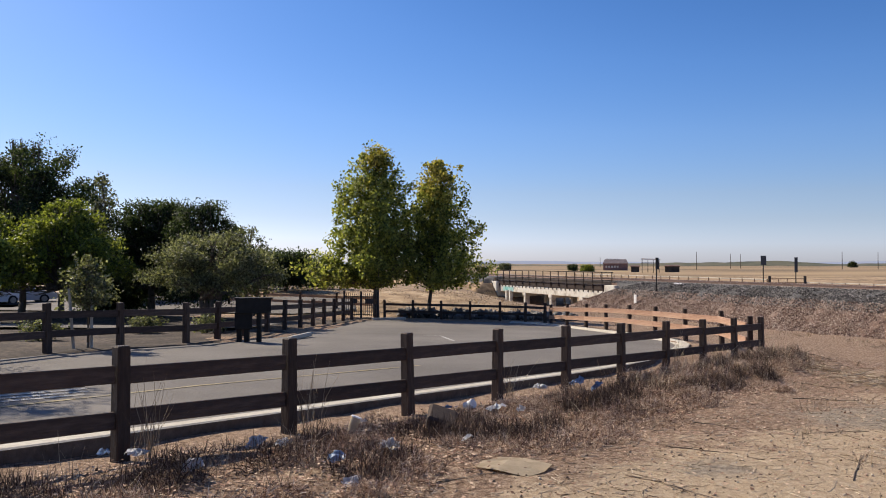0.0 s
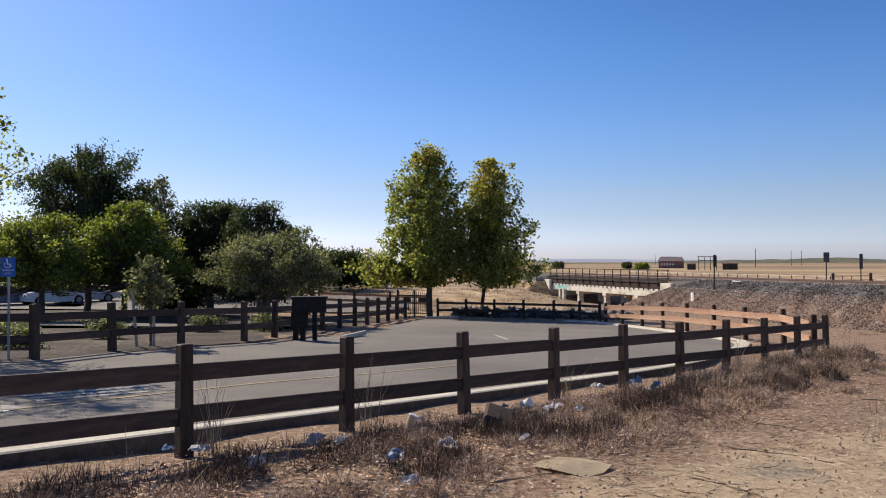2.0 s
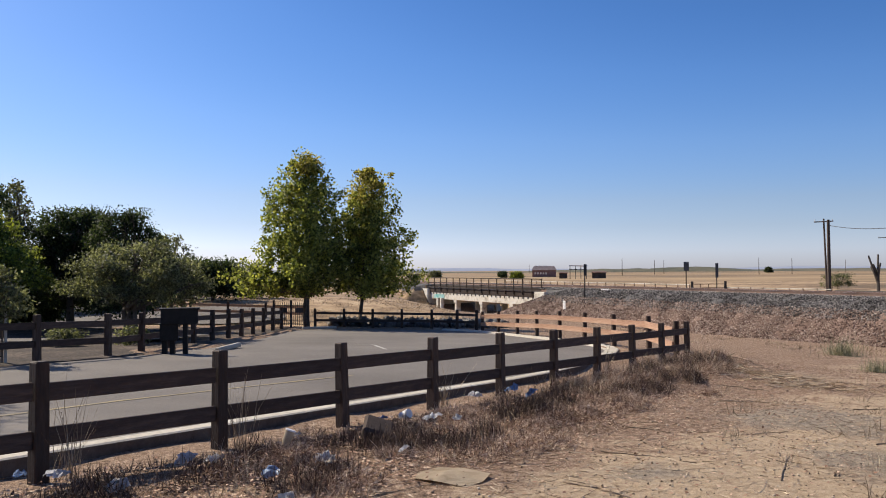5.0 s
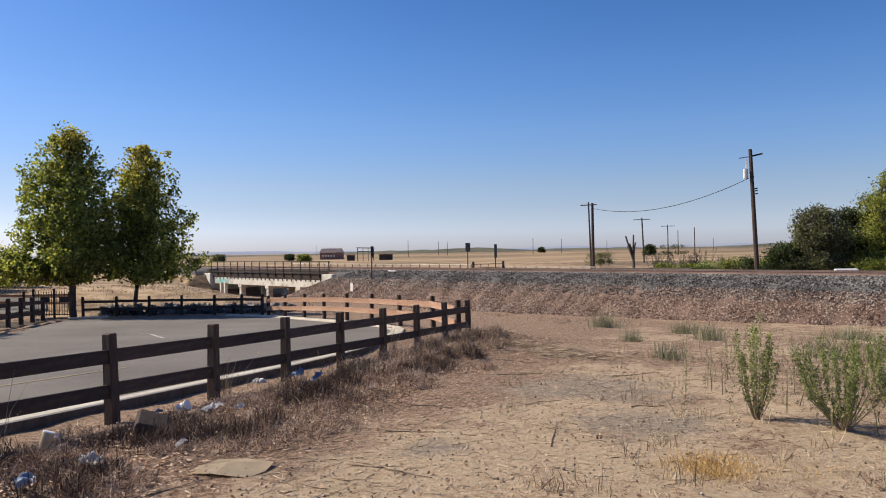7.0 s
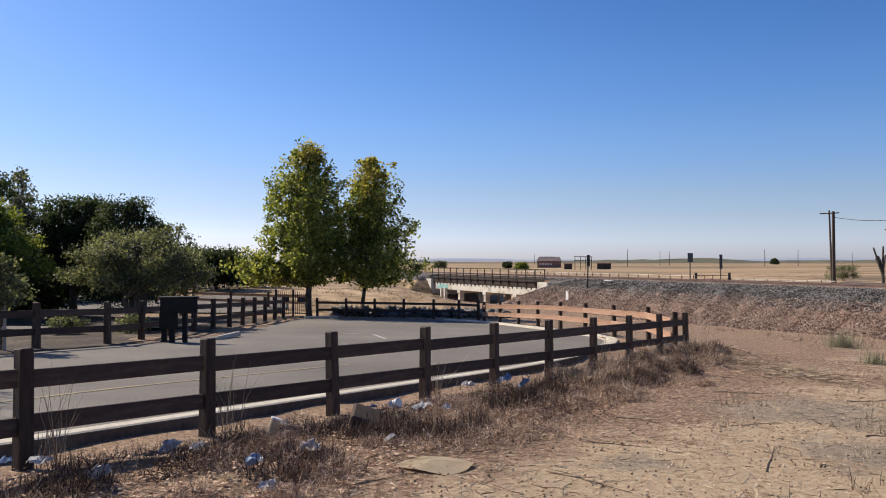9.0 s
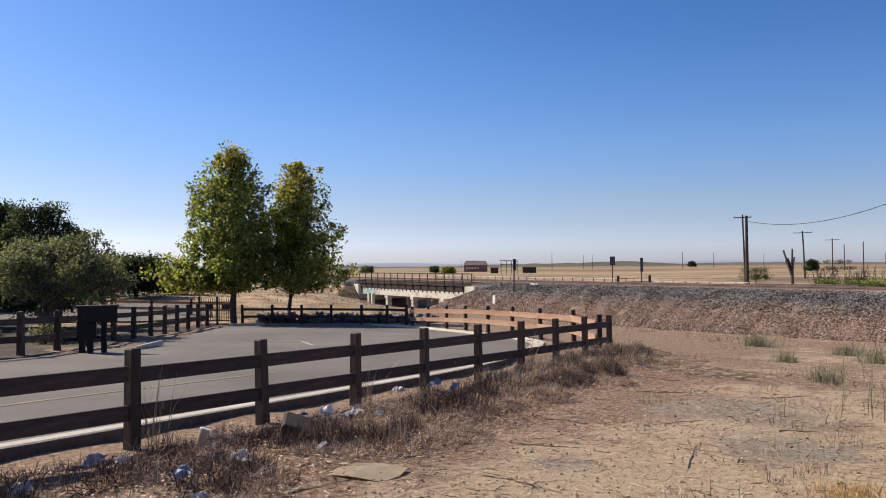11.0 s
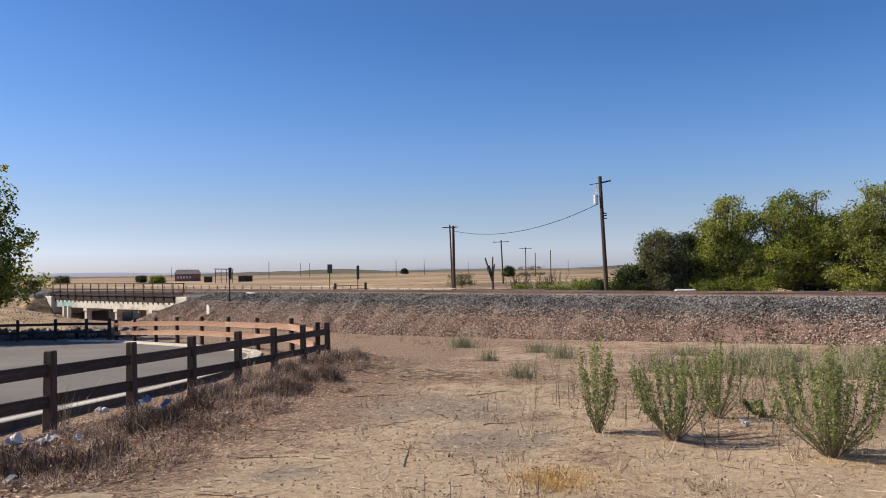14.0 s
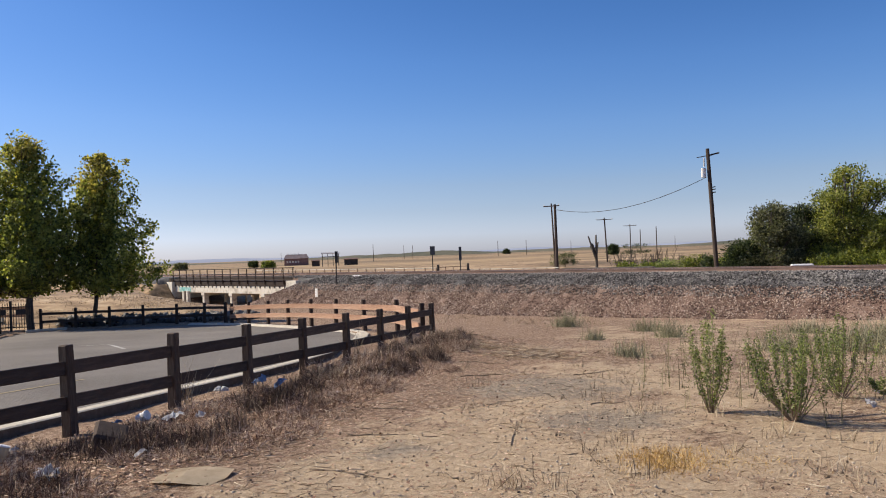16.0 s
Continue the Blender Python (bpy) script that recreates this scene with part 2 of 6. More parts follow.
def cyl(bm, p, q, r1, r2=None, n=8):
    """A capped tapering cylinder from p to q."""
    p, q = Vector(p), Vector(q)
    r2 = r1 if r2 is None else r2
    m = (q - p).to_track_quat("Z", "Y").to_matrix()
    ring = [(math.cos(2 * math.pi * k / n), math.sin(2 * math.pi * k / n)) for k in range(n)]
    lo = [bm.verts.new(p + m @ Vector((c * r1, s * r1, 0))) for c, s in ring]
    hi = [bm.verts.new(q + m @ Vector((c * r2, s * r2, 0))) for c, s in ring]
    for k in range(n):
        bm.faces.new((lo[k], lo[(k + 1) % n], hi[(k + 1) % n], hi[k]))
    bm.faces.new(hi)
    bm.faces.new(lo[::-1])


def smoothstep(a, b, x):
    t = min(1.0, max(0.0, (x - a) / (b - a)))
    return t * t * (3 - 2 * t)


# lot outline, in order round it
FENCE0, FSTEP = Vector((-2.886, 7.13)), Vector((1.224, 1.463))
FDIR = FSTEP.normalized()
FIN = Vector((-FDIR.y, FDIR.x))          # from the fence into the lot


def plane_z(x, y):
    return 0.2 - 0.016 * x - 0.035 * y


RAIL_D, RAIL_Z = 38.0, 0.47
TOE_D = 32.5


def gz(x, y):
    """Height of the bare ground."""
    d = x * N_.x + y * N_.y
    yy = max(y, -6.0)
    z = 0.2 - 0.016 * max(-25, min(x, 40)) - 0.035 * min(yy, 48) - 0.03 * max(0, min(x - 8, 16))
    far = smoothstep(30, 46, d)
    z = z * (1 - far) - 1.1 * far
    a = x * U.x + y * U.y
    far2 = smoothstep(60, 110, y)
    z = z * (1 - far2) - 1.1 * far2
    z -= 1.3 * smoothstep(57, 63, a) * smoothstep(82, 77, a) * smoothstep(26, 33, d) * smoothstep(60, 48, d)
    z += 1.0 * smoothstep(47, 60, y) * smoothstep(9, 0, x) * smoothstep(-26, -10, x) * smoothstep(110, 80, y)   # dry bank behind the trees
    return z


def lot_outline():
    p = lambda i, off: FENCE0 + FSTEP * i + FIN * off
    out = [p(-9 + 0.5 * k, 1.4) for k in range(28)]
    nose = [(2.5, 15.75), (3.5, 17.1), (4.6, 18.8), (5.5, 20.5), (6.35, 22.2), (7.0, 23.7), (7.5, 25.1), (7.75, 26.4), (7.7, 27.8), (7.4, 29.7), (7.0, 32.0), (6.5, 34.1), (6.0, 36.2), (5.4, 38.4), (4.7, 40.4), (3.5, 41.6)]
    far = [(1.4, 42.3), (-1.5, 42.6), (-3.9, 42.0), (-4.5, 33.0), (-5.2, 26.5), (-6.2, 23.6), (-7.5, 21.0), (-9.0, 18.4), (-9.7, 15.9), (-12, 14.0), (-24, 11), (-30, 5)]
    return out + [Vector(q) for q in nose + far]


LOT = lot_outline()


def in_lot(x, y):
    c = False
    for a, b in zip(LOT, LOT[1:] + LOT[:1]):
        if (a.y > y) != (b.y > y) and x < (b.x - a.x) * (y - a.y) / (b.y - a.y) + a.x:
            c = not c
    return c


def ground_z(x, y):
    """Height of the ground sheet with its unevenness."""
    z = gz(x, y)
    if math.hypot(x, y) > 60:
        return z
    if in_lot(x, y):
        return z - 0.12
    z += 0.05 * noise.noise((x * 0.7, y * 0.7, 0)) + 0.025 * noise.noise((x * 2.3, y * 2.3, 4))
    q = Vector((x, y)) - FENCE0
    s, off = q.dot(FDIR), q.dot(FIN)
    if s < 19:                        # lumps of matted growth
        z += 0.08 * max(0.0, noise.noise((x * 1.5, y * 1.5, 9)) + 0.2) * smoothstep(-2.7, -1.9, off) * smoothstep(-0.2, -0.7, off)
    if off < 0.6:                     # weedy bank that lies along the fence
        lift = 0.14 * smoothstep(8.0, 12.0, s) * smoothstep(20.5, 17.5, s) + 0.05 * smoothstep(-8, 0, s) * smoothstep(9, 6, s)
        z += lift * math.exp(-((off + 0.9) / 0.8) ** 2) * smoothstep(0.5, -0.3, off)
    if 0 < off < 1.6 and s < 17:   # shallow trough between fence and kerb
        z -= 0.09 * smoothstep(0.1, 0.75, off)
    return z


def build_ground():
    def axis(lo, hi, step, reach):
        v = list(np.arange(lo, hi + 1e-6, step))
        k, w = step, hi
        while w < reach:
            k *= 1.22
            w += k
            v.append(w)
        k, w = step, lo
        while w > -reach:
            k *= 1.22
            w -= k
            v.insert(0, w)
        return v
    xs, ys = axis(-12, 26, 0.25, 3500), axis(2, 46, 0.25, 3500)
    verts, faces = [], []
    for y in ys:
        for x in xs:
            z = ground_z(x, y)
            verts.append((x, y, z))
    nx = len(xs)
    for j in range(len(ys) - 1):
        for i in range(nx - 1):
            a = j * nx + i
            faces.append((a, a + 1, a + nx + 1, a + nx))
    g = from_arrays("ground", verts, faces, DIRT, smooth=True)
    tagged(g, "bare tan dirt with dry litter and worn tracks", "ground", kind="structure")
    me = g.data
    me.materials.append(DRYFIELD)
    me.materials.append(SHADED_MULCH)
    me.materials.append(FARFIELD)
    for p in me.polygons:
        c = p.center
        wob = 1.2 * noise.noise((c.x * 0.3, c.y * 0.3, 7))
        # Planted edge and ground under the left trees: mulch darkened for their shade.
        if c.x + wob < -4.9 - 0.1 * (40 - c.y) and 12 < c.y + wob < 42 or (c.x < -14 + wob and 28 < c.y < 75):
            p.material_index = 2
        elif c.y > 47 + wob and c.x < 6:
            p.material_index = 1
        if c.x * N_.x + c.y * N_.y > 41:
            p.material_index = 1
        if c.xy.length > 190 + 60 * wob:
            p.material_index = 3
    return g


build_ground()


def build_lot():
    bm = bmesh.new()
    top = [bm.verts.new((p.x, p.y, plane_z(p.x, p.y) - 0.02)) for p in LOT]
    f = bm.faces.new(top)
    bmesh.ops.triangulate(bm, faces=[f])
    r = bmesh.ops.subdivide_edges(bm, edges=bm.edges, cuts=3, use_grid_fill=True)
    road = part("parking_lot", bm, ASPHALT)
    tagged(road, "grey worn asphalt parking lot with faint markings", "road", kind="structure")
    # kerb: a run of cast concrete lengths along the outline
    bm = bmesh.new()
    pts = LOT[:44]
    prof = [(-0.16, -0.05), (-0.16, -0.01), (0.0, 0.0), (0.02, 0.04), (0.26, 0.05), (0.29, 0.035), (0.29, -0.35)]
    rows = []
    for i, p in enumerate(pts):
        a, b = pts[max(0, i - 1)], pts[min(len(pts) - 1, i + 1)]
        t = (b - a).normalized()
        out = Vector((t.y, -t.x))
        rows.append([bm.verts.new((p.x + out.x * o, p.y + out.y * o, plane_z(p.x, p.y) + z)) for o, z in prof])
    for r0, r1 in zip(rows, rows[1:]):
        for k in range(len(prof) - 1):
            # The outermost strip gets the darker concrete, its shade put into the colour.
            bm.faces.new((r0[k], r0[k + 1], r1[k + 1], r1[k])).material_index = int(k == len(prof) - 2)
    bmesh.ops.recalc_face_normals(bm, faces=bm.faces)
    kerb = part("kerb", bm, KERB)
    kerb.data.materials.append(SHADED_CONCRETE)
    tagged(kerb, "pale concrete kerb round the parking lot", "kerb", kind="structure")


build_lot()


def build_embankment():
    """Ballast bed: cross-section swept along the track, broken by the bridge."""
    for a0, a1, nm in ((-75, 63.0, "track_embankment"), (78.5, 420, "track_embankment")):
        verts, faces = [], []
        prof = [(TOE_D - 1.5, -2.4), (TOE_D, -1.72), (TOE_D + 1.3, -0.75), (TOE_D + 2.3, -0.05), (TOE_D + 3.3, 0.2), (RAIL_D - 1.3, 0.27), (RAIL_D + 2.9, 0.27), (RAIL_D + 4.5, -0.6), (RAIL_D + 6.5, -2.0)]
        dd = []
        for (d0, z0), (d1, z1) in zip(prof, prof[1:]):
            k = max(1, int(math.hypot(d1 - d0, z1 - z0) / 0.22))
            dd += [(d0 + (d1 - d0) * i / k, z0 + (z1 - z0) * i / k) for i in range(k)]
        dd.append(prof[-1])
        al = list(np.arange(a0, a1, 0.25)) if a0 < 60 else list(np.arange(a0, 100, 0.3)) + list(np.arange(100, a1, 3.0))
        for a in al:
            for d, z in dd:
                p = trk(a, d)
                rough = 0.07 if d < RAIL_D - 1.5 else 0.015
                z += rough * noise.noise((a * 1.1, d * 1.1, 2)) + rough * 0.8 * noise.noise((a * 3.3, d * 3.3, 5))
                if a0 < 60:          # the bank falls away to the creek in front of the bridge
                    z = min(z, 0.1 - 0.35 * (a - 53.6)) if d < 35.75 else (z if a < 57.3 else -2.6)
                else:
                    z = min(z, -2.9 + 0.75 * (a - 78.5)) if d < 35.75 else (z if a > 81.2 else -2.9)
                verts.append((p.x, p.y, z))
        n = len(dd)
        for j in range(len(al) - 1):
            for i in range(n - 1):
                q = j * n + i
                faces.append((q, q + n, q + n + 1, q + 1))
        e = from_arrays(nm, verts, faces, SLOPE, smooth=True)
        e.data.materials.append(BALLAST)
        if a0 > 60:
            e.data.materials[0] = DRYFIELD
        for p in e.data.polygons:
            if p.center.z + 0.12 * noise.noise(p.center * 0.6) > -0.38:
                p.material_index = 1
        tagged(e, "railway bank of dark ballast over reddish gravel", "embankment", kind="structure")


build_embankment()
# ---- fences ----


def post_mesh(h, w):
    bm = bmesh.new()
    box(bm, w, w, h + 0.4, pose(0, 0, (h - 0.4) / 2), 0.012)
    for v in bm.verts:                       # chamfered top
        if v.co.z > h - 0.03:
            v.co.x *= 0.86
            v.co.y *= 0.86
    me = bpy.data.meshes.new("post")
    bm.to_mesh(me)
    bm.free()
    me.materials.append(WOOD)
    return me


POST = post_mesh(1.05, 0.14)


def make_fence(pts, label, rail_mat, side=0.0, heights=(0.79, 0.40), height=0.157, thick=0.045, h=1.05, post=None):
    """Posts at pts (x, y, z of the foot), two rails between each pair."""
    f = tagged(new("fence"), label, "fence")
    f.location = pts[0]
    inv = Matrix.Translation(-Vector(pts[0]))
    rng = random.Random(len(pts))
    dirs = [(Vector(b) - Vector(a)) for a, b in zip(pts, pts[1:])]
    for i, p in enumerate(pts):
        d = dirs[min(i, len(dirs) - 1)]
        o = new("post", post or POST)
        o.parent = f
        o.matrix_basis = inv @ pose(*p, rng.uniform(-1.2, 1.2), rng.uniform(-1.2, 1.2), math.degrees(math.atan2(d.y, d.x)))
    for a, b in zip(pts, pts[1:]):
        a, b = Vector(a), Vector(b)
        d = b - a
        for hh in heights:
            bm = bmesh.new()
            box(bm, d.length - (0.12 if not side else 0.0), thick, height, Matrix(), 0.006)
            for v in bm.verts:
                v.co.z += 0.006 * math.sin(v.co.x * 2 + hh * 9)
            o = part("rail", bm, rail_mat, f)
            nrm = Vector((-d.y, d.x, 0)).normalized() * side
            m = Matrix.Translation((a + b) / 2 + nrm + Vector((0, 0, hh + rng.uniform(-0.01, 0.01)))) @ d.to_track_quat("X", "Z").to_matrix().to_4x4()
            o.matrix_basis = inv @ m
    return f


def foot(i):
    p = FENCE0 + FSTEP * i
    return (p.x, p.y, -0.069 * i - 0.01)


make_fence([foot(i) for i in range(-4, 10)], "dark brown timber post and rail fence along a parking lot", RAILWOOD)


def bearing(az, r, z):
    a = radians(az)
    return Vector((-math.sin(a) * r, math.cos(a) * r, z))


# from the corner to the creek: dark posts with sun-faded rails
red = [bearing(*q) for q in ((-21.72, 21.9, -0.6), (-19.32, 23.5, -0.59), (-16.96, 25.2, -0.64), (-14.93, 26.9, -0.68), (-13.2, 28.6, -0.73), (-11.6, 30.3, -0.8), (-10.21, 32.0, -0.88), (-8.87, 33.8, -0.98), (-7.74, 35.6, -1.1))]
for q, k in zip(red, (1, 1.07, 1.12, 1.14, 1.15, 1.15, 1.15, 1.15, 1.15)):
    q.x, q.y, q.z = q.x * k, q.y * k, 0.73 + (q.z - 0.73) * k
red[0] = Vector(foot(9)) + Vector((-0.2, 0.25, 0))
make_fence(red, "fence with faded reddish rails on dark posts", REDWOOD, side=0.09, height=0.19, thick=0.05)


def on_lot(x, y, dz=0.0):
    return Vector((x, y, plane_z(x, y) + dz))


make_fence([on_lot(*q) for q in ((5.3, 41.3), (4.4, 42.5), (3.1, 43.3), (1.5, 43.9), (-0.1, 44.3), (-1.7, 44.7), (-3.3, 45.0))], "dark timber fence at the far end of the lot", RAILWOOD, height=0.13)
POST_TALL = post_mesh(1.2, 0.17)
left = [(-15.6, 13.6), (-13.5, 14.0), (-11.6, 14.7), (-9.75, 16.2), (-9.25, 18.6), (-8.4, 20.7), (-7.3, 22.6), (-6.95, 24.5), (-6.6, 26.5), (-6.3, 28.5), (-6.05, 30.4), (-5.8, 32.3), (-5.6, 34.2), (-5.4, 36.1), (-5.2, 38.0), (-5.0, 39.9), (-4.8, 41.8)]
make_fence([on_lot(x, y, -0.05) for x, y in left], "weathered dark timber fence along the planted edge of the lot", RAILWOOD, heights=(0.93, 0.46), height=0.17, h=1.2, post=POST_TALL)
make_fence([(-14 + 2.4 * k, 52 - 0.4 * k, gz(-14 + 2.4 * k, 52 - 0.4 * k)) for k in range(5)], "distant brown rail fence on the dry bank", REDWOOD)
# ---- trees ----


def leaves(centres, size, per, spread, seed, aspect=0.6, flat=False):
    """Bent leaf blades (two triangles each) in tufts round the given centres."""
    rng = np.random.default_rng(seed)
    c = np.repeat(np.asarray(centres, float), per, 0)
    n = len(c)
    wide = np.repeat(rng.uniform(0.45, 1.5, n // per), per)[:, None]
    c = c + np.clip(rng.normal(0, 1, (n, 3)), -1.5, 1.5) * spread * wide
    ax = rng.normal(0, 1, (n, 3))
    ax[:, 2] -= 0.3
    if flat:
        ax[:, 2] *= 0.12
    ax /= np.linalg.norm(ax, axis=1)[:, None]
    up = rng.normal(0, 1, (n, 3))
    if flat:
        up = up * 0.15 + np.array([0, 0, 1.0])
    sd = np.cross(ax, up)
    sd /= np.linalg.norm(sd, axis=1)[:, None]
    nr = np.cross(ax, sd)
    L = size * rng.uniform(0.6, 1.3, n)[:, None]
    W = L * aspect
    v = np.stack([c, c + ax * L * 0.5 + sd * W * 0.5 + nr * W * 0.15, c + ax * L, c + ax * L * 0.5 - sd * W * 0.5 + nr * W * 0.15], 1).reshape(-1, 3)
    k = np.arange(n)[:, None] * 4
    return v, k + np.array([0, 1, 2, 3])


def mesh_np(name, v, f, material, parent=None):
    me = bpy.data.meshes.new(name)
    me.vertices.add(len(v))
    me.vertices.foreach_set("co", np.asarray(v, np.float32).ravel())
    f = np.asarray(f, np.int32)
    k = f.shape[1]
    me.loops.add(f.size)
    me.loops.foreach_set("vertex_index", f.ravel())
    me.polygons.add(len(f))
    me.polygons.foreach_set("loop_start", np.arange(0, f.size, k, dtype=np.int32))
    me.update(calc_edges=True)
    me.validate()
    me.materials.append(material)
    ob = new(name, me)
    if parent:
        ob.parent = parent
    return ob


def limb(bm, p, q, r1, r2, bend, rng, n=7):
    """A tapering branch of four pieces with a slight bend."""
    p, q = Vector(p), Vector(q)
    prev, side = p, Vector((rng.uniform(-1, 1), rng.uniform(-1, 1), rng.uniform(-0.3, 0.3))) * bend
    for k in range(1, 4):
        t = k / 3
        nxt = p.lerp(q, t) + side * math.sin(math.pi * t)
        cyl(bm, prev, nxt, r1 + (r2 - r1) * (t - 1 / 3), r1 + (r2 - r1) * t, n)
        prev = nxt


def tree(name, base, blobs, trunk_r, fork, tufts, per, leaf, spread, material, label, seed, stems=1, bark=None, shell=0.45, category="tree", clear=0.0, holes=-0.16):
    """blobs: (x, y, z, rx, ry, rz) of crown masses relative to the base; tufts share out by volume."""
    rng = random.Random(seed)
    nrg = np.random.default_rng(seed)
    t = tagged(new(name), label, category)
    t.location = base
    bm = bmesh.new()
    for s in range(stems):
        ang = 2 * math.pi * s / stems + rng.random()
        lean = 0.0 if stems == 1 else fork * 0.35
        top = Vector((math.cos(ang) * lean, math.sin(ang) * lean, fork))
        root = Vector((math.cos(ang), math.sin(ang), 0)) * (0 if stems == 1 else trunk_r * 1.2)
        limb(bm, root - Vector((0, 0, 0.3)), top, trunk_r * 1.15, trunk_r * 0.7, 0.05 * fork, rng, 10)
        mine = [b for k, b in enumerate(blobs) if k % stems == s] or blobs[:1]
        for b in mine:
            c = Vector(b[:3])
            limb(bm, top, c, trunk_r * 0.6, trunk_r * 0.18, 0.06 * (c - top).length, rng, 5)
            for k in range(4):
                d = Vector((rng.gauss(0, 1), rng.gauss(0, 1), rng.gauss(0.3, 1))).normalized()
                e = c + Vector((d.x * b[3], d.y * b[4], d.z * b[5])) * 0.85
                limb(bm, top.lerp(c, rng.uniform(0.5, 1)), e, trunk_r * 0.22, trunk_r * 0.05, 0.05 * b[3], rng, 4)
    part("trunk", bm, bark or BARK, t, smooth=True)
    vol = np.array([b[3] * b[4] * b[5] for b in blobs]) ** 0.75
    cnt = np.maximum(3, (tufts * vol / vol.sum()).astype(int))
    cs = []
    for b, k in zip(blobs, cnt):
        d = nrg.normal(0, 1, (k, 3))
        d /= np.linalg.norm(d, axis=1)[:, None]
        rr = (shell + (1 - shell) * nrg.random(k) ** 0.6)[:, None] * nrg.uniform(0.85, 1.12, (k, 1))
        cs.append(np.array(b[:3]) + d * rr * np.array(b[3:]))
    cs = np.concatenate(cs)
    cs = cs[cs[:, 2] > clear]
    size = max(b[3] for b in blobs)
    gap = np.array([noise.noise(Vector(c) * (1.9 / size) + Vector((seed, 0, 0))) + 0.6 * noise.noise(Vector(c) * (4.5 / size) + Vector((0, seed, 0))) for c in cs])
    cs = cs[gap > holes]
    v, f = leaves(cs, leaf, per, spread, seed + 7)
    mesh_np("crown", v, f, material, t)
    return t
# ---- track, bridge and things on the bank ----
WHITE = mat("white_paint", [(0.2, (0.55, 0.53, 0.5)), (0.7, (0.82, 0.81, 0.78))], 12, 0.6, 0.1, 60, 1.0)
RAILTOP = mat("worn_rail", [(0.25, (0.16, 0.1, 0.075)), (0.7, (0.3, 0.2, 0.155))], 7, 0.55, 0.1, 60, 0.8)
POLISHED = mat("polished_rail_head", [(0.25, (0.45, 0.43, 0.41)), (0.7, (0.62, 0.6, 0.58))], 7, 0.3, 0, big=0.8, metal=0.9)
TIE = mat("timber_tie", [(0.25, (0.05, 0.04, 0.033)), (0.7, (0.15, 0.12, 0.1))], 10, 0.9, 0.4, 40, 1.0, per_object=0.3)


def along(bm, prof, a0, a1, step=6.0):
    """Sweep a closed profile of (across, height) along the track."""
    n = max(1, int((a1 - a0) / step))
    rows = [[bm.verts.new(trk(a0 + (a1 - a0) * k / n, d, z)) for d, z in prof] for k in range(n + 1)]
    m = len(prof)
    for r0, r1 in zip(rows, rows[1:]):
        for i in range(m):
            bm.faces.new((r0[i], r0[(i + 1) % m], r1[(i + 1) % m], r1[i]))
    for r in (rows[0], rows[-1]):
        bm.faces.new(r)
    bmesh.ops.recalc_face_normals(bm, faces=bm.faces)


def build_track():
    t = tagged(new("railway_track"), "rusty steel rails on timber ties in ballast", "track", kind="structure")
    for d in (RAIL_D, RAIL_D + 1.5):
        bm = bmesh.new()
        z = RAIL_Z
        along(bm, [(d - 0.075, z - 0.18), (d - 0.012, z - 0.15), (d - 0.012, z - 0.045), (d - 0.037, z - 0.035), (d - 0.037, z), (d + 0.037, z), (d + 0.037, z - 0.035), (d + 0.012, z - 0.045), (d + 0.012, z - 0.15), (d + 0.075, z - 0.18)], -75, 420)
        bm.faces.ensure_lookup_table()
        for f in bm.faces:
            if f.normal.z > 0.9 and f.calc_center_median().z > z - 0.01:
                f.material_index = 1
        part("rail", bm, RAILTOP, t).data.materials.append(POLISHED)
    bm = bmesh.new()
    box(bm, 2.6, 0.22, 0.18, Matrix(), 0.01)
    me = bpy.data.meshes.new("tie")
    bm.to_mesh(me)
    bm.free()
    me.materials.append(TIE)
    yaw = math.degrees(math.atan2(N_.y, N_.x))
    for k in range(220):
        p = trk(-28 + k * 0.54, RAIL_D + 0.75)
        o = new("tie", me)
        o.parent = t
        o.matrix_basis = pose(p.x, p.y, RAIL_Z - 0.27 + 0.01 * math.sin(k * 2.1), 0, 0, yaw + math.sin(k * 1.7))


build_track()


def trk_box(bm, a0, a1, d0, d1, z0, z1, bevel=0.0):
    c = trk((a0 + a1) / 2, (d0 + d1) / 2, (z0 + z1) / 2)
    box(bm, a1 - a0, d1 - d0, z1 - z0, pose(c.x, c.y, c.z, 0, 0, math.degrees(math.atan2(U.y, U.x))), bevel)


DARKRUST = mat("dark_rust", [(0.25, (0.014, 0.009, 0.007)), (0.7, (0.05, 0.03, 0.021))], 5, 0.8, 0.2, 40, 0.6)


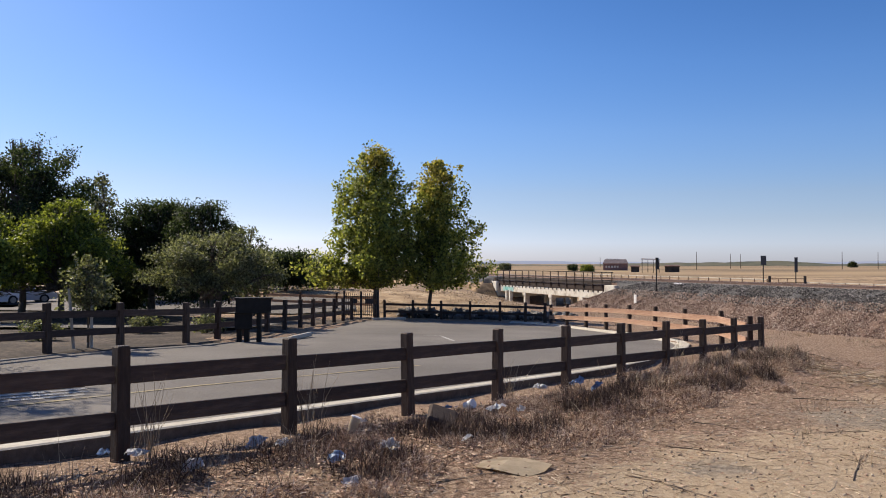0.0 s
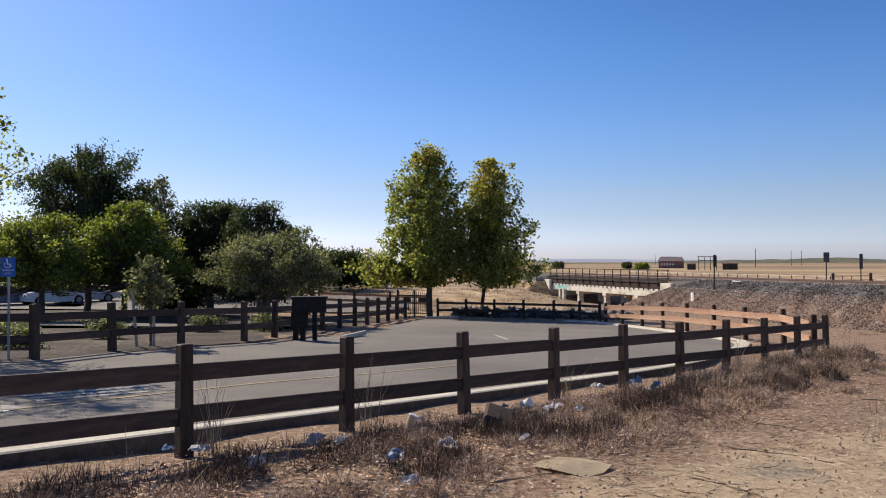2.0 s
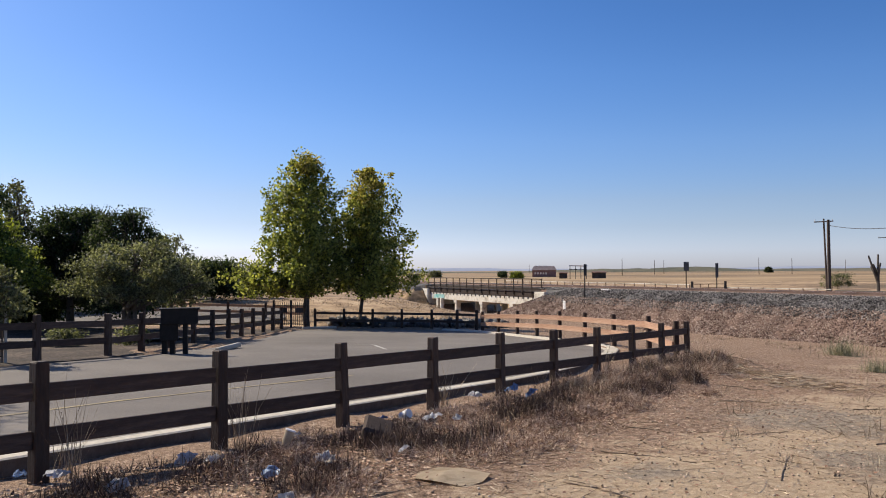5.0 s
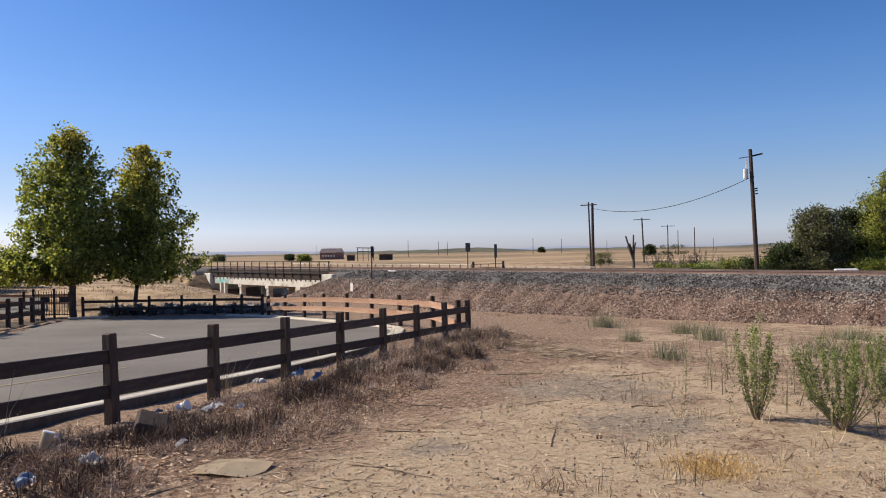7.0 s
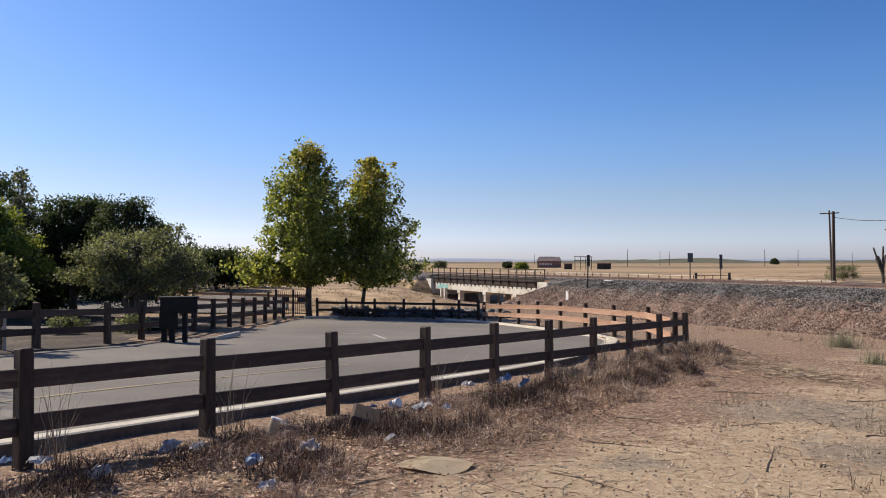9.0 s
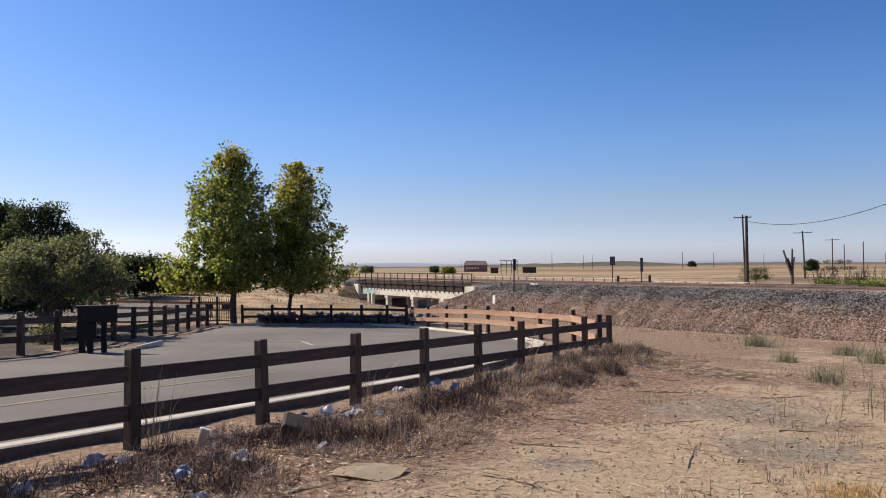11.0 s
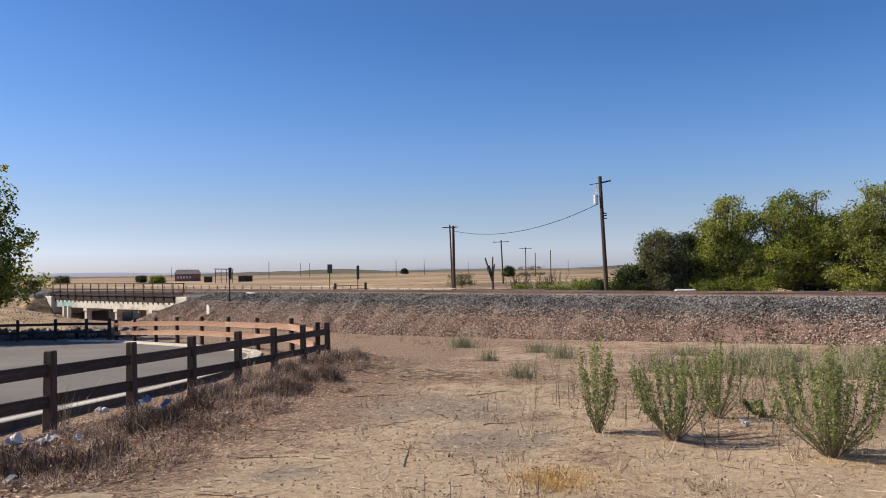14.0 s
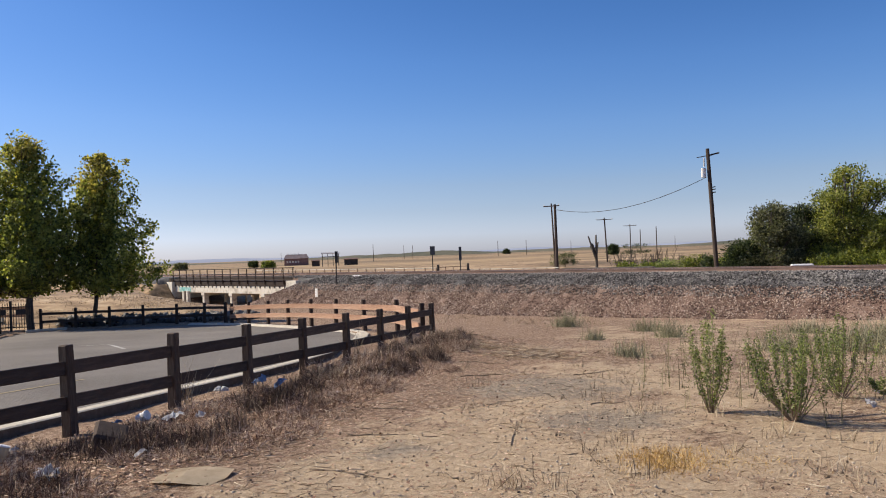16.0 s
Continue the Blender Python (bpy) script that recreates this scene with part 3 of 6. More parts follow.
def build_bridge():
    b = tagged(new("railway_bridge"), "low concrete railway bridge with a rusty pipe railing", "bridge")
    def bit(name, material, *boxes, label=""):
        bm = bmesh.new()
        for q in boxes:
            trk_box(bm, *q)
        return part(name, bm, material, b, label)
    bit("deck", DARKRUST, (57.1, 81.2, 35.92, 41.6, -0.58, -0.06, 0.02), label="dark stained steel deck edge")
    bit("ballast_bed", DARKRUST, (57.0, 81.4, 36.9, 41.2, -0.06, 0.24, 0.05))
    bit("girder", CONCRETE, (57.4, 80.4, 35.95, 41.3, -1.28, -0.58, 0.03), label="sunlit stained concrete girder")
    for a in (62.7, 68.6, 74.3):
        cap = bit("pier_cap", CONCRETE, (a - 0.35, a + 0.35, 35.93, 41.2, -1.55, -1.2, 0.02))
        for d in (36.25, 38.6, 40.9):
            bit("pier", CONCRETE, (a - 0.22, a + 0.22, d - 0.25, d + 0.25, -4.0, -1.55, 0.03))
    bit("abutment", CONCRETE, (56.0, 57.3, 35.6, 42.0, -3.2, -0.14, 0.03))
    bit("wing_wall", CONCRETE, (56.1, 57.7, 35.3, 35.7, -1.2, -0.05, 0.03), label="white weathered wing wall")
    bit("abutment", CONCRETE, (80.6, 82.2, 35.6, 42.0, -3.2, -0.2, 0.03))
    for a, m in ((76.5, CONCRETE), (77.0, TIE), (77.4, CONCRETE)):
        bit("pile", m, (a - 0.16, a + 0.16, 35.3, 35.6, -4.0, -1.1, 0.01))
    bit("painted_panel", mat("teal_paint", [(0.3, (0.12, 0.42, 0.38)), (0.55, (0.5, 0.62, 0.58)), (0.8, (0.25, 0.5, 0.3))], 4, 0.7, 0), (76.9, 79.6, 35.93, 35.946, -1.2, -0.74), label="faded teal and green spray paint")
    for k in range(28):
        a = 58 + k * 0.83
        bit("bracket", STEEL, (a, a + 0.12, 35.9, 35.96, -0.74, -0.58))
    rail = [bmesh.new() for _ in range(3)]
    for k in range(16):
        a = 57.4 + k * 23.4 / 15
        bm = bmesh.new()
        cyl(bm, trk(a, 35.86, -0.4), trk(a, 35.86, 1.02), 0.045, n=6)
        part("railing_post", bm, DARKRUST, b)
    for bm, z, r in zip(rail, (1.02, 0.5, 0.02), (0.045, 0.04, 0.04)):
        cyl(bm, trk(57.2, 35.82, z), trk(80.9, 35.82, z), r, n=6)
        part("railing_pipe", bm, DARKRUST, b)


build_bridge()


def trackside_sign():
    s = tagged(new("trackside_signpost"), "leaning dark steel post with an edge-on plate on the ballast", "signpost")
    foot_ = trk(49.25, 34.5, -0.35)
    s.location = foot_
    bm = bmesh.new()
    cyl(bm, (0, 0, -0.3), (0.06, 0, 2.55), 0.05, n=8)
    part("post", bm, STEEL, s)
    bm = bmesh.new()
    box(bm, 0.32, 0.03, 0.85, pose(0.06, -0.06, 2.12, 0, 0, 35), 0.005)
    part("plate", bm, STEEL, s)
    m = tagged(new("white_marker"), "small white marker paddle on a short stake", "marker")
    m.location = trk(50.0, 33.2, -1.25)
    bm = bmesh.new()
    box(bm, 0.36, 0.02, 0.62, pose(0, 0, 0.42, 0, 0, -72), 0.004)
    part("paddle", bm, WHITE, m)
    bm = bmesh.new()
    cyl(bm, (0, 0, -0.6), (0, 0, 0.12), 0.025, n=6)
    part("stake", bm, STEEL, m)
    w = tagged(new("white_pipe"), "short white pipe lying on the ballast", "pipe")
    w.location = trk(48.3, 36.0, 0.27)
    bm = bmesh.new()
    for q in (0, 0.35, 0.62):
        cyl(bm, U.to_3d() * q, U.to_3d() * (q + 0.22), 0.07, n=8)
    part("body", bm, WHITE, w)


trackside_sign()


def stones(name, n, pick, material, label, seed, lo, hi):
    """Many small broken stones; pick(rng, n) gives their places."""
    rng = np.random.default_rng(seed)
    c = pick(rng, n)
    n = len(c)
    base = np.array([(1, 0, 0), (-1, 0, 0), (0, 1, 0), (0, -1, 0), (0, 0, 1), (0, 0, -1)], float)
    tri = np.array([(0, 2, 4), (2, 1, 4), (1, 3, 4), (3, 0, 4), (2, 0, 5), (1, 2, 5), (3, 1, 5), (0, 3, 5)])
    q = rng.normal(0, 1, (n, 3, 3))
    q, _ = np.linalg.qr(q)
    s = (lo + (hi - lo) * rng.random(n) ** 2.2)[:, None, None] * rng.uniform(0.55, 1.15, (n, 6, 1))
    v = np.einsum("pk,nkj->npj", base, q) * s + c[:, None, :]
    f = tri[None] + (np.arange(n) * 6)[:, None, None]
    o = mesh_np(name, v.reshape(-1, 3), f.reshape(-1, 3), material)
    return tagged(o, label, "stones", kind="stuff")
STONE_DARK = mat("dark_stone", [(0.15, (0.03, 0.027, 0.026)), (0.5, (0.1, 0.09, 0.083)), (0.9, (0.36, 0.33, 0.3))], 6, 0.9, 0, big=0.5, island=0.9)
STONE_RED = mat("red_stone", [(0.15, (0.09, 0.055, 0.042)), (0.5, (0.23, 0.145, 0.108)), (0.92, (0.58, 0.47, 0.38))], 6, 0.9, 0, big=0.5, island=0.9)
STONE_TAN = mat("tan_stone", [(0.15, (0.14, 0.1, 0.07)), (0.5, (0.3, 0.225, 0.155)), (0.9, (0.55, 0.46, 0.36))], 6, 0.9, 0, big=0.5, island=0.9)
STONE_GREY = mat("grey_stone", [(0.15, (0.11, 0.088, 0.066)), (0.5, (0.25, 0.205, 0.155)), (0.9, (0.46, 0.4, 0.32))], 6, 0.9, 0, big=0.5, island=0.9)
ROCK = mat("dark_rock", [(0.15, (0.035, 0.035, 0.037)), (0.5, (0.1, 0.095, 0.09)), (0.85, (0.27, 0.25, 0.23))], 4, 0.9, 0.4, 20, 0.8, island=0.6)


def slope_z(d):
    xs, zs = (TOE_D - 1.5, TOE_D, TOE_D + 1.3, TOE_D + 2.3, TOE_D + 3.3, RAIL_D - 1.3, RAIL_D + 2.9), (-2.4, -1.72, -0.75, -0.05, 0.2, 0.27, 0.27)
    return np.interp(d, xs, zs)


def on_bank(d0, d1, a0, a1):
    def pick(rng, n):
        a, d = a0 + (a1 - a0) * rng.random(n) ** 0.85, rng.uniform(d0, d1, n)
        z = np.minimum(slope_z(d), np.where(d < 35.75, 0.1 - 0.35 * (a - 53.6), 9)) + rng.uniform(-0.01, 0.04, n)
        return np.stack([U.x * a + N_.x * d, U.y * a + N_.y * d, z], 1)
    return pick


stones("ballast_stones", 72000, on_bank(TOE_D + 1.35, RAIL_D - 0.5, -14, 58), STONE_DARK, "loose dark grey ballast stones", 1, 0.026, 0.07)
stones("gravel_stones", 72000, on_bank(TOE_D - 0.8, TOE_D + 2.0, -14, 58), STONE_RED, "reddish gravel on the lower bank", 2, 0.026, 0.062)


def pebble_field(rng, n):
    r, az = 4 + 20 * rng.random(n) ** 1.3, np.radians(rng.uniform(-62, 30, n))
    x, y = -np.sin(az) * r, np.cos(az) * r
    q = [(a, b) for a, b in zip(x, y) if (Vector((a, b)) - FENCE0).dot(FIN) < -0.1 or (Vector((a, b)) - FENCE0).dot(FDIR) > 18.5]
    return np.array([(a, b, ground_z(a, b) + 0.002) for a, b in q])


stones("pebbles", 20000, pebble_field, STONE_TAN, "small pale pebbles and clods on the dirt", 3, 0.004, 0.02)


def gravel_patch(rng, n):
    x, y = 5.9 + rng.normal(0, 0.9, n), 10.0 + rng.normal(0, 2.2, n)
    return np.array([(a, b, ground_z(a, b) + 0.002) for a, b in zip(x, y)])


stones("grey_gravel", 3500, gravel_patch, STONE_GREY, "patch of grey gravel in the dirt track", 4, 0.003, 0.011)


def riprap(rng, n):
    x = rng.uniform(-2.5, 7.5, n)
    y = 46.4 + rng.uniform(-1.2, 2.0, n) - 0.16 * x
    return np.array([(a, b, gz(a, b) + rng.uniform(0, 0.35)) for a, b in zip(x, y)])


stones("riprap", 900, riprap, ROCK, "heap of dark broken rock by the creek", 5, 0.12, 0.4)
def gbase(x, y, dz=0.0):
    return (x, y, gz(x, y) + dz)


def at_az(az, dist, dz=0.0):
    """A place on the ground at a bearing (degrees, left of +y) and distance from the origin."""
    a = radians(az)
    return gbase(-math.sin(a) * dist, math.cos(a) * dist, dz)


def face(blobs, az):
    """Turn crown masses given as (right, away, up) to a bearing from the origin."""
    c, s = math.cos(radians(az)), math.sin(radians(az))
    return [(b[0] * c - b[1] * s, b[0] * s + b[1] * c, *b[2:]) for b in blobs]


def profile(rows, seed, depth=0.9, n_side=4):
    """Crown masses from rows of (height, left edge, right edge)."""
    rng = random.Random(seed)
    out = []
    for k, (z, l, r) in enumerate(rows):
        c, w = (l + r) / 2, (r - l) / 2 * 1.16
        hgt = (rows[min(k + 1, len(rows) - 1)][0] - rows[max(k - 1, 0)][0]) / 2 * 0.7
        out.append((c, 0, z, w * 0.74, w * 0.74 * depth, hgt))
        for s in range(n_side):
            a = 2 * math.pi * (s + rng.random() * 0.8) / n_side
            q = rng.uniform(0.55, 0.8)
            out.append((c + math.cos(a) * w * q, math.sin(a) * w * q * depth, z + rng.uniform(-0.35, 0.35) * hgt * 2, w * rng.uniform(0.22, 0.34), w * rng.uniform(0.22, 0.34), hgt * rng.uniform(0.4, 0.75)))
    return out


def sycamore(base, rows, az, top, trunk_r, label, seed, gold, per=44, leaf=0.165, step=0.25, thin=1.0, first=2.5, extra=(), lean=0.0):
    """A leader with rising side branches; rows of (height, left reach, right reach) give its outline."""
    rng, nrg = random.Random(seed), np.random.default_rng(seed)
    t = tagged(new("sycamore_tree"), label, "tree")
    t.location = base
    hs, ls, rs = zip(*rows)
    bm = bmesh.new()
    c, s_ = math.cos(radians(az)), math.sin(radians(az))
    lead = lambda z: Vector((0.12 * math.sin(z * 0.8 + seed) + lean * z * c, 0.1 * math.cos(z * 0.7) + lean * z * s_, z))
    prev = Vector((0, 0, -0.3))
    for k in range(1, 13):
        q = lead(top * k / 12)
        r0, r1 = (trunk_r * (1 - 0.93 * i / 12) for i in (k - 1, k))
        cyl(bm, prev, q, r0, r1, 8)
        prev = q
    low, high = [], []
    z, turn = first, rng.random() * 6
    more = list(extra)
    while z < top:
        for k in range(4):
            turn += 2.4 + rng.gauss(0, 0.25)
            dx, dy = math.cos(turn), math.sin(turn)
            side = np.interp(z, hs, rs) if dx > 0 else -np.interp(z, hs, ls)
            mean = (np.interp(z, hs, rs) - np.interp(z, hs, ls)) / 2
            reach = (side * abs(dx) + mean * (1 - abs(dx))) * rng.uniform(0.72, 1.08)
            if more:                       # long low branches to the side
                z, reach, dx, dy = *more.pop(), -0.97, rng.uniform(-0.3, 0.3)
            out = Vector((dx * c - dy * s_, dx * s_ + dy * c, 0))
            p = lead(max(1.6, z - 0.55 * reach))
            e = Vector((lead(z).x, lead(z).y, z + rng.gauss(0, 0.12))) + out * reach
            limb(bm, p, e, trunk_r * 0.2 * (1 - z / top * 0.6) + 0.008, 0.006, 0.06 * reach, rng, 4)
            n = max(2, int(reach / 0.3))
            for i in range(n):
                f = 0.22 + 0.8 * (i + rng.random()) / n
                w = 0.1 + 0.16 * (1 - abs(f - 0.7))
                q = p.lerp(e, f) + Vector((rng.gauss(0, w), rng.gauss(0, w), rng.gauss(0.03, w)))
                if rng.random() < thin and q.z > first - 0.55:
                    (high if q.z + rng.gauss(0, 0.7) > gold else low).append(q)
        z = first if more else z + step * rng.uniform(0.8, 1.2)
    for k in range(int(9 * thin)):
        high.append(lead(top) + Vector((rng.gauss(0, 0.16), rng.gauss(0, 0.16), rng.uniform(-0.5, 0.1))))
    part("trunk", bm, BARK, t, smooth=True)
    for nm, g, m in (("crown", low, SYCAMORE), ("crown_top", high, SYCAMORE_GOLD)):
        if g:
            v, f = leaves(np.array([tuple(q) for q in g]), leaf, per, 0.19, seed + 7, 0.8)
            mesh_np(nm, v, f, m, t)
    return t


# two sycamores at the end of the lot
sycamore(at_az(4.75, 46.0), [(1.6, -3.4, 1.9), (2.6, -4.0, 2.6), (3.6, -3.3, 2.7), (4.3, -2.6, 2.5), (5.6, -2.45, 2.35), (7.0, -2.3, 1.85), (8.0, -1.9, 1.4), (8.8, -1.3, 0.85), (9.6, -0.75, 0.4)], 4.75, 9.55, 0.19, "tall upright sycamore with green leaves beside the lot", 11, 9.0, extra=((2.5, 3.9), (2.9, 4.2), (3.3, 4.1), (2.6, 3.5), (3.7, 3.7), (2.5, 2.9), (3.2, 3.4), (2.5, 1.0)))
sycamore(at_az(1.05, 46.5), [(1.7, -1.6, 3.0), (2.6, -1.9, 3.6), (3.8, -1.7, 3.1), (5.2, -1.4, 2.7), (6.5, -1.15, 2.3), (7.6, -0.7, 1.75), (8.4, -0.45, 1.3), (9.0, -0.15, 0.9)], 1.05, 9.0, 0.13, "slender sycamore with a yellowing top beside the lot", 12, 7.5, lean=0.045)

# planted edge, with older trees behind
tree("olive_tree", at_az(16.3, 33.5), face(profile([(1.9, -2.5, 2.6), (2.7, -2.4, 2.4), (3.4, -1.5, 1.5)], 13, n_side=7), 16.3), 0.11, 1.1, 1100, 34, 0.11, 0.17, OLIVE, "low spreading grey-green tree beside the fence", 13, stems=4, shell=0.35, clear=1.0)
small = tree("young_tree", at_az(24.1, 21.9), face(profile([(1.25, -0.55, 0.6), (1.75, -0.5, 0.55), (2.15, -0.2, 0.25)], 14), 24.1), 0.035, 1.0, 170, 16, 0.1, 0.1, OLIVE, "young grey-green tree tied between stakes", 14, shell=0.2)
for x, y, lean in ((-9.1, 19.6, 5), (-8.84, 20.0, 0)):
    bm = bmesh.new()
    cyl(bm, (0, 0, -0.2), (0, 0, 1.5), 0.04, 0.035, 8)
    st = tagged(part("tree_stake", bm, mat("pale_stake", [(0.2, (0.3, 0.26, 0.21)), (0.8, (0.55, 0.5, 0.43))], 12, 0.9, 0.3, 60, 1, stretch=(1, 1, 0.1))), "pale round wooden stake beside a young tree", "stake", "tree stakes")
    st.matrix_basis = pose(x, y, gz(x, y), 0, -lean, 0)
tree("broadleaf_tree", at_az(25.6, 40), face(profile([(1.3, -2.3, 2.3), (2.3, -2.7, 2.6), (3.4, -2.5, 2.3), (4.3, -1.7, 1.7), (5.0, -0.8, 0.9)], 15, n_side=8), 25.6), 0.15, 1.5, 900, 44, 0.15, 0.2, BRIGHTLEAF, "leafy bright green tree by the parked cars", 15, shell=0.35, clear=1.75)
tree("broadleaf_tree", at_az(30.6, 38), face(profile([(1.2, -2.6, 2.2), (2.1, -2.9, 2.5), (3.1, -2.6, 2.2), (4.0, -1.5, 1.4)], 16, n_side=8), 30.6), 0.14, 1.5, 900, 44, 0.15, 0.2, BRIGHTLEAF, "leafy yellow-green tree by the parked cars", 16, shell=0.35, clear=1.7)
def sized(rows, wide, high):
    return [(z * high, a * wide, b * wide) for z, a, b in rows]


tree("dark_oak_tree", at_az(28.0, 46), face(profile(sized([(3.5, -6.0, 5.5), (6.0, -6.0, 6.2), (8.5, -5.2, 5.6), (10.6, -3.6, 4.0), (12.2, -1.0, 1.6)], 0.61, 0.71), 17, n_side=9), 28), 0.17, 2.6, 2000, 50, 0.145, 0.24, DARKLEAF, "large dark green tree with an open crown", 17, shell=0.45, holes=-0.1)
tree("dark_oak_tree", at_az(36.0, 82), face(profile([(3.5, -6.0, 5.0), (6.0, -6.0, 5.0), (9.0, -5.2, 4.6), (11.6, -3.0, 3.0)], 37, n_side=6), 36), 0.4, 3.5, 1000, 44, 0.23, 0.42, DARKLEAF, "large dark tree behind the parking area", 37, shell=0.4)
tree("willow_tree", at_az(23.2, 72), face(profile([(4.0, -0.8, 0.9), (6.0, -0.9, 1.0), (8.0, -1.0, 0.8), (9.6, -0.7, 0.4)], 18), 23.2), 0.12, 3.0, 220, 16, 0.26, 0.3, OLIVE, "thin pale grey-green tree beside a dark one", 18)
tree("round_tree", at_az(20.2, 45), face(profile(sized([(2.0, -3.0, 3.2), (4.5, -3.2, 3.6), (6.2, -2.9, 3.4), (7.3, -1.9, 2.6)], 0.67, 0.78), 19, n_side=7), 20.2), 0.22, 1.6, 1100, 46, 0.13, 0.21, DARKLEAF, "dense rounded dark green tree", 19, shell=0.6)
tree("round_tree", at_az(16.6, 42), face(profile(sized([(1.7, -2.8, 2.6), (3.7, -2.8, 2.5), (5.3, -2.5, 1.9), (6.3, -1.7, 1.0)], 0.8, 0.87), 20, n_side=6), 16.6), 0.2, 1.5, 900, 46, 0.12, 0.21, DARKLEAF, "dense dark green tree with ragged top", 20, shell=0.5)
tree("wispy_tree", at_az(13.7, 46), face(profile([(1.5, -1.5, 1.4), (2.7, -1.3, 1.2), (3.7, -1.1, 0.8), (4.6, -0.9, 0.3)], 21, n_side=4), 13.7), 0.1, 1.4, 300, 16, 0.16, 0.17, OLIVE, "sparse young tree with airy pale leaves", 21, stems=3)
for az, r, w, h, s, m in ((11.2, 62, 4.2, 3.1, 22, DARKLEAF), (8.8, 66, 3.4, 2.5, 23, OLIVE), (13.6, 68, 5.0, 3.6, 24, DARKLEAF), (17.8, 60, 5.5, 3.6, 25, DARKLEAF), (21.8, 60, 5.5, 3.8, 26, DARKLEAF), (25.2, 78, 7.0, 4.6, 27, DARKLEAF), (30.5, 82, 8.0, 4.6, 28, DARKLEAF), (36, 80, 8.0, 4.6, 29, DARKLEAF), (22.6, 47, 3.4, 2.4, 30, DARKLEAF)):
    tree("shrub", at_az(az, r), face(profile([(h * 0.35, -w / 2, w / 2), (h * 0.75, -w * 0.42, w * 0.42)], s, n_side=6), az), 0.07, 0.5, 480, 34, 0.18, 0.3, m, "dense hedge-like shrub behind the lot", s, stems=3, shell=0.3, category="shrub", holes=-9)
for x, y, s in ((-10.2, 27.0, 31), (-8.2, 27.6, 32), (-11.5, 22.5, 33), (-13.0, 20.0, 34), (-11.8, 18.6, 35)):
    tree("low_shrub", gbase(x, y), [(0, 0, 0.3, 0.55, 0.5, 0.28), (0.35, 0.2, 0.25, 0.35, 0.35, 0.22)], 0.02, 0.1, 130, 16, 0.09, 0.1, OLIVE, "low rounded sage-green shrub in the planted strip", s, stems=3, shell=0.2, category="shrub")
sycamore(at_az(38.4, 20.5), [(2.2, -2.0, 1.8), (3.6, -2.3, 2.4), (5.0, -2.2, 2.4), (6.4, -1.8, 2.0), (7.6, -1.1, 1.2), (8.4, -0.5, 0.5)], 38.4, 8.3, 0.13, "sycamore with thinning yellow and brown leaves", 36, 7.6, per=44, leaf=0.09, thin=0.6, first=2.0)

# trees beyond the track
for k, (az, r, rows, m, lab) in enumerate((
        (-43.6, 60, [(1.2, -1.2, 1.2), (2.2, -0.9, 0.9)], DARKLEAF, "dark shrub at the edge of the trees"),
        (-45.3, 60, [(1.5, -1.4, 1.7), (3.0, -1.4, 1.6), (4.6, -0.9, 1.1)], OLIVE, "rounded green tree beyond the track"),
        (-47.4, 64, [(1.5, -1.8, 2.0), (3.2, -1.7, 1.8), (4.6, -1.0, 1.2)], DARKLEAF, "dark green tree beyond the track"),
        (-49.8, 62, [(1.6, -2.2, 2.4), (3.5, -2.2, 2.3), (5.4, -1.7, 1.8), (7.0, -0.8, 0.9)], SYCAMORE, "yellow-green pointed tree beyond the track"),
        (-54.0, 62, [(1.8, -2.8, 2.8), (3.8, -2.9, 3.0), (5.6, -2.5, 2.6), (7.2, -1.4, 1.8)], BRIGHTLEAF, "feathery green tree with pale branches beyond the track"),
        (-56.6, 66, [(1.8, -2.4, 2.4), (4.0, -2.4, 2.4), (5.6, -1.6, 1.6)], DARKLEAF, "dark green tree beyond the track"),
        (-59.0, 60, [(1.8, -2.6, 2.8), (3.8, -2.5, 2.6), (5.6, -2.1, 2.0), (7.2, -0.9, 1.0)], SYCAMORE, "yellow-green tree beyond the track"),
        (-62.5, 60, [(1.8, -2.6, 2.8), (3.8, -2.5, 2.6), (5.8, -2.1, 2.0), (7.6, -0.9, 1.0)], BRIGHTLEAF, "tall yellow-green tree beyond the track"),
        (-66.5, 60, [(1.8, -2.6, 2.8), (3.8, -2.5, 2.6), (5.8, -2.1, 2.0), (7.6, -0.9, 1.0)], DARKLEAF, "dark green tree beyond the track"))):
    big = len(rows)
    rows = [(z * 1.04, l_ * 1.25, r_ * 1.25) for z, l_, r_ in rows]
    tree("broadleaf_tree", at_az(az, r), face(profile(rows, 60 + k, n_side=6), az), 0.05 * big, 1.0, 290 * big, 31, 0.16, 0.25, m, lab, 60 + k, stems=2, shell=0.35, bark=BARK, holes=-0.38)
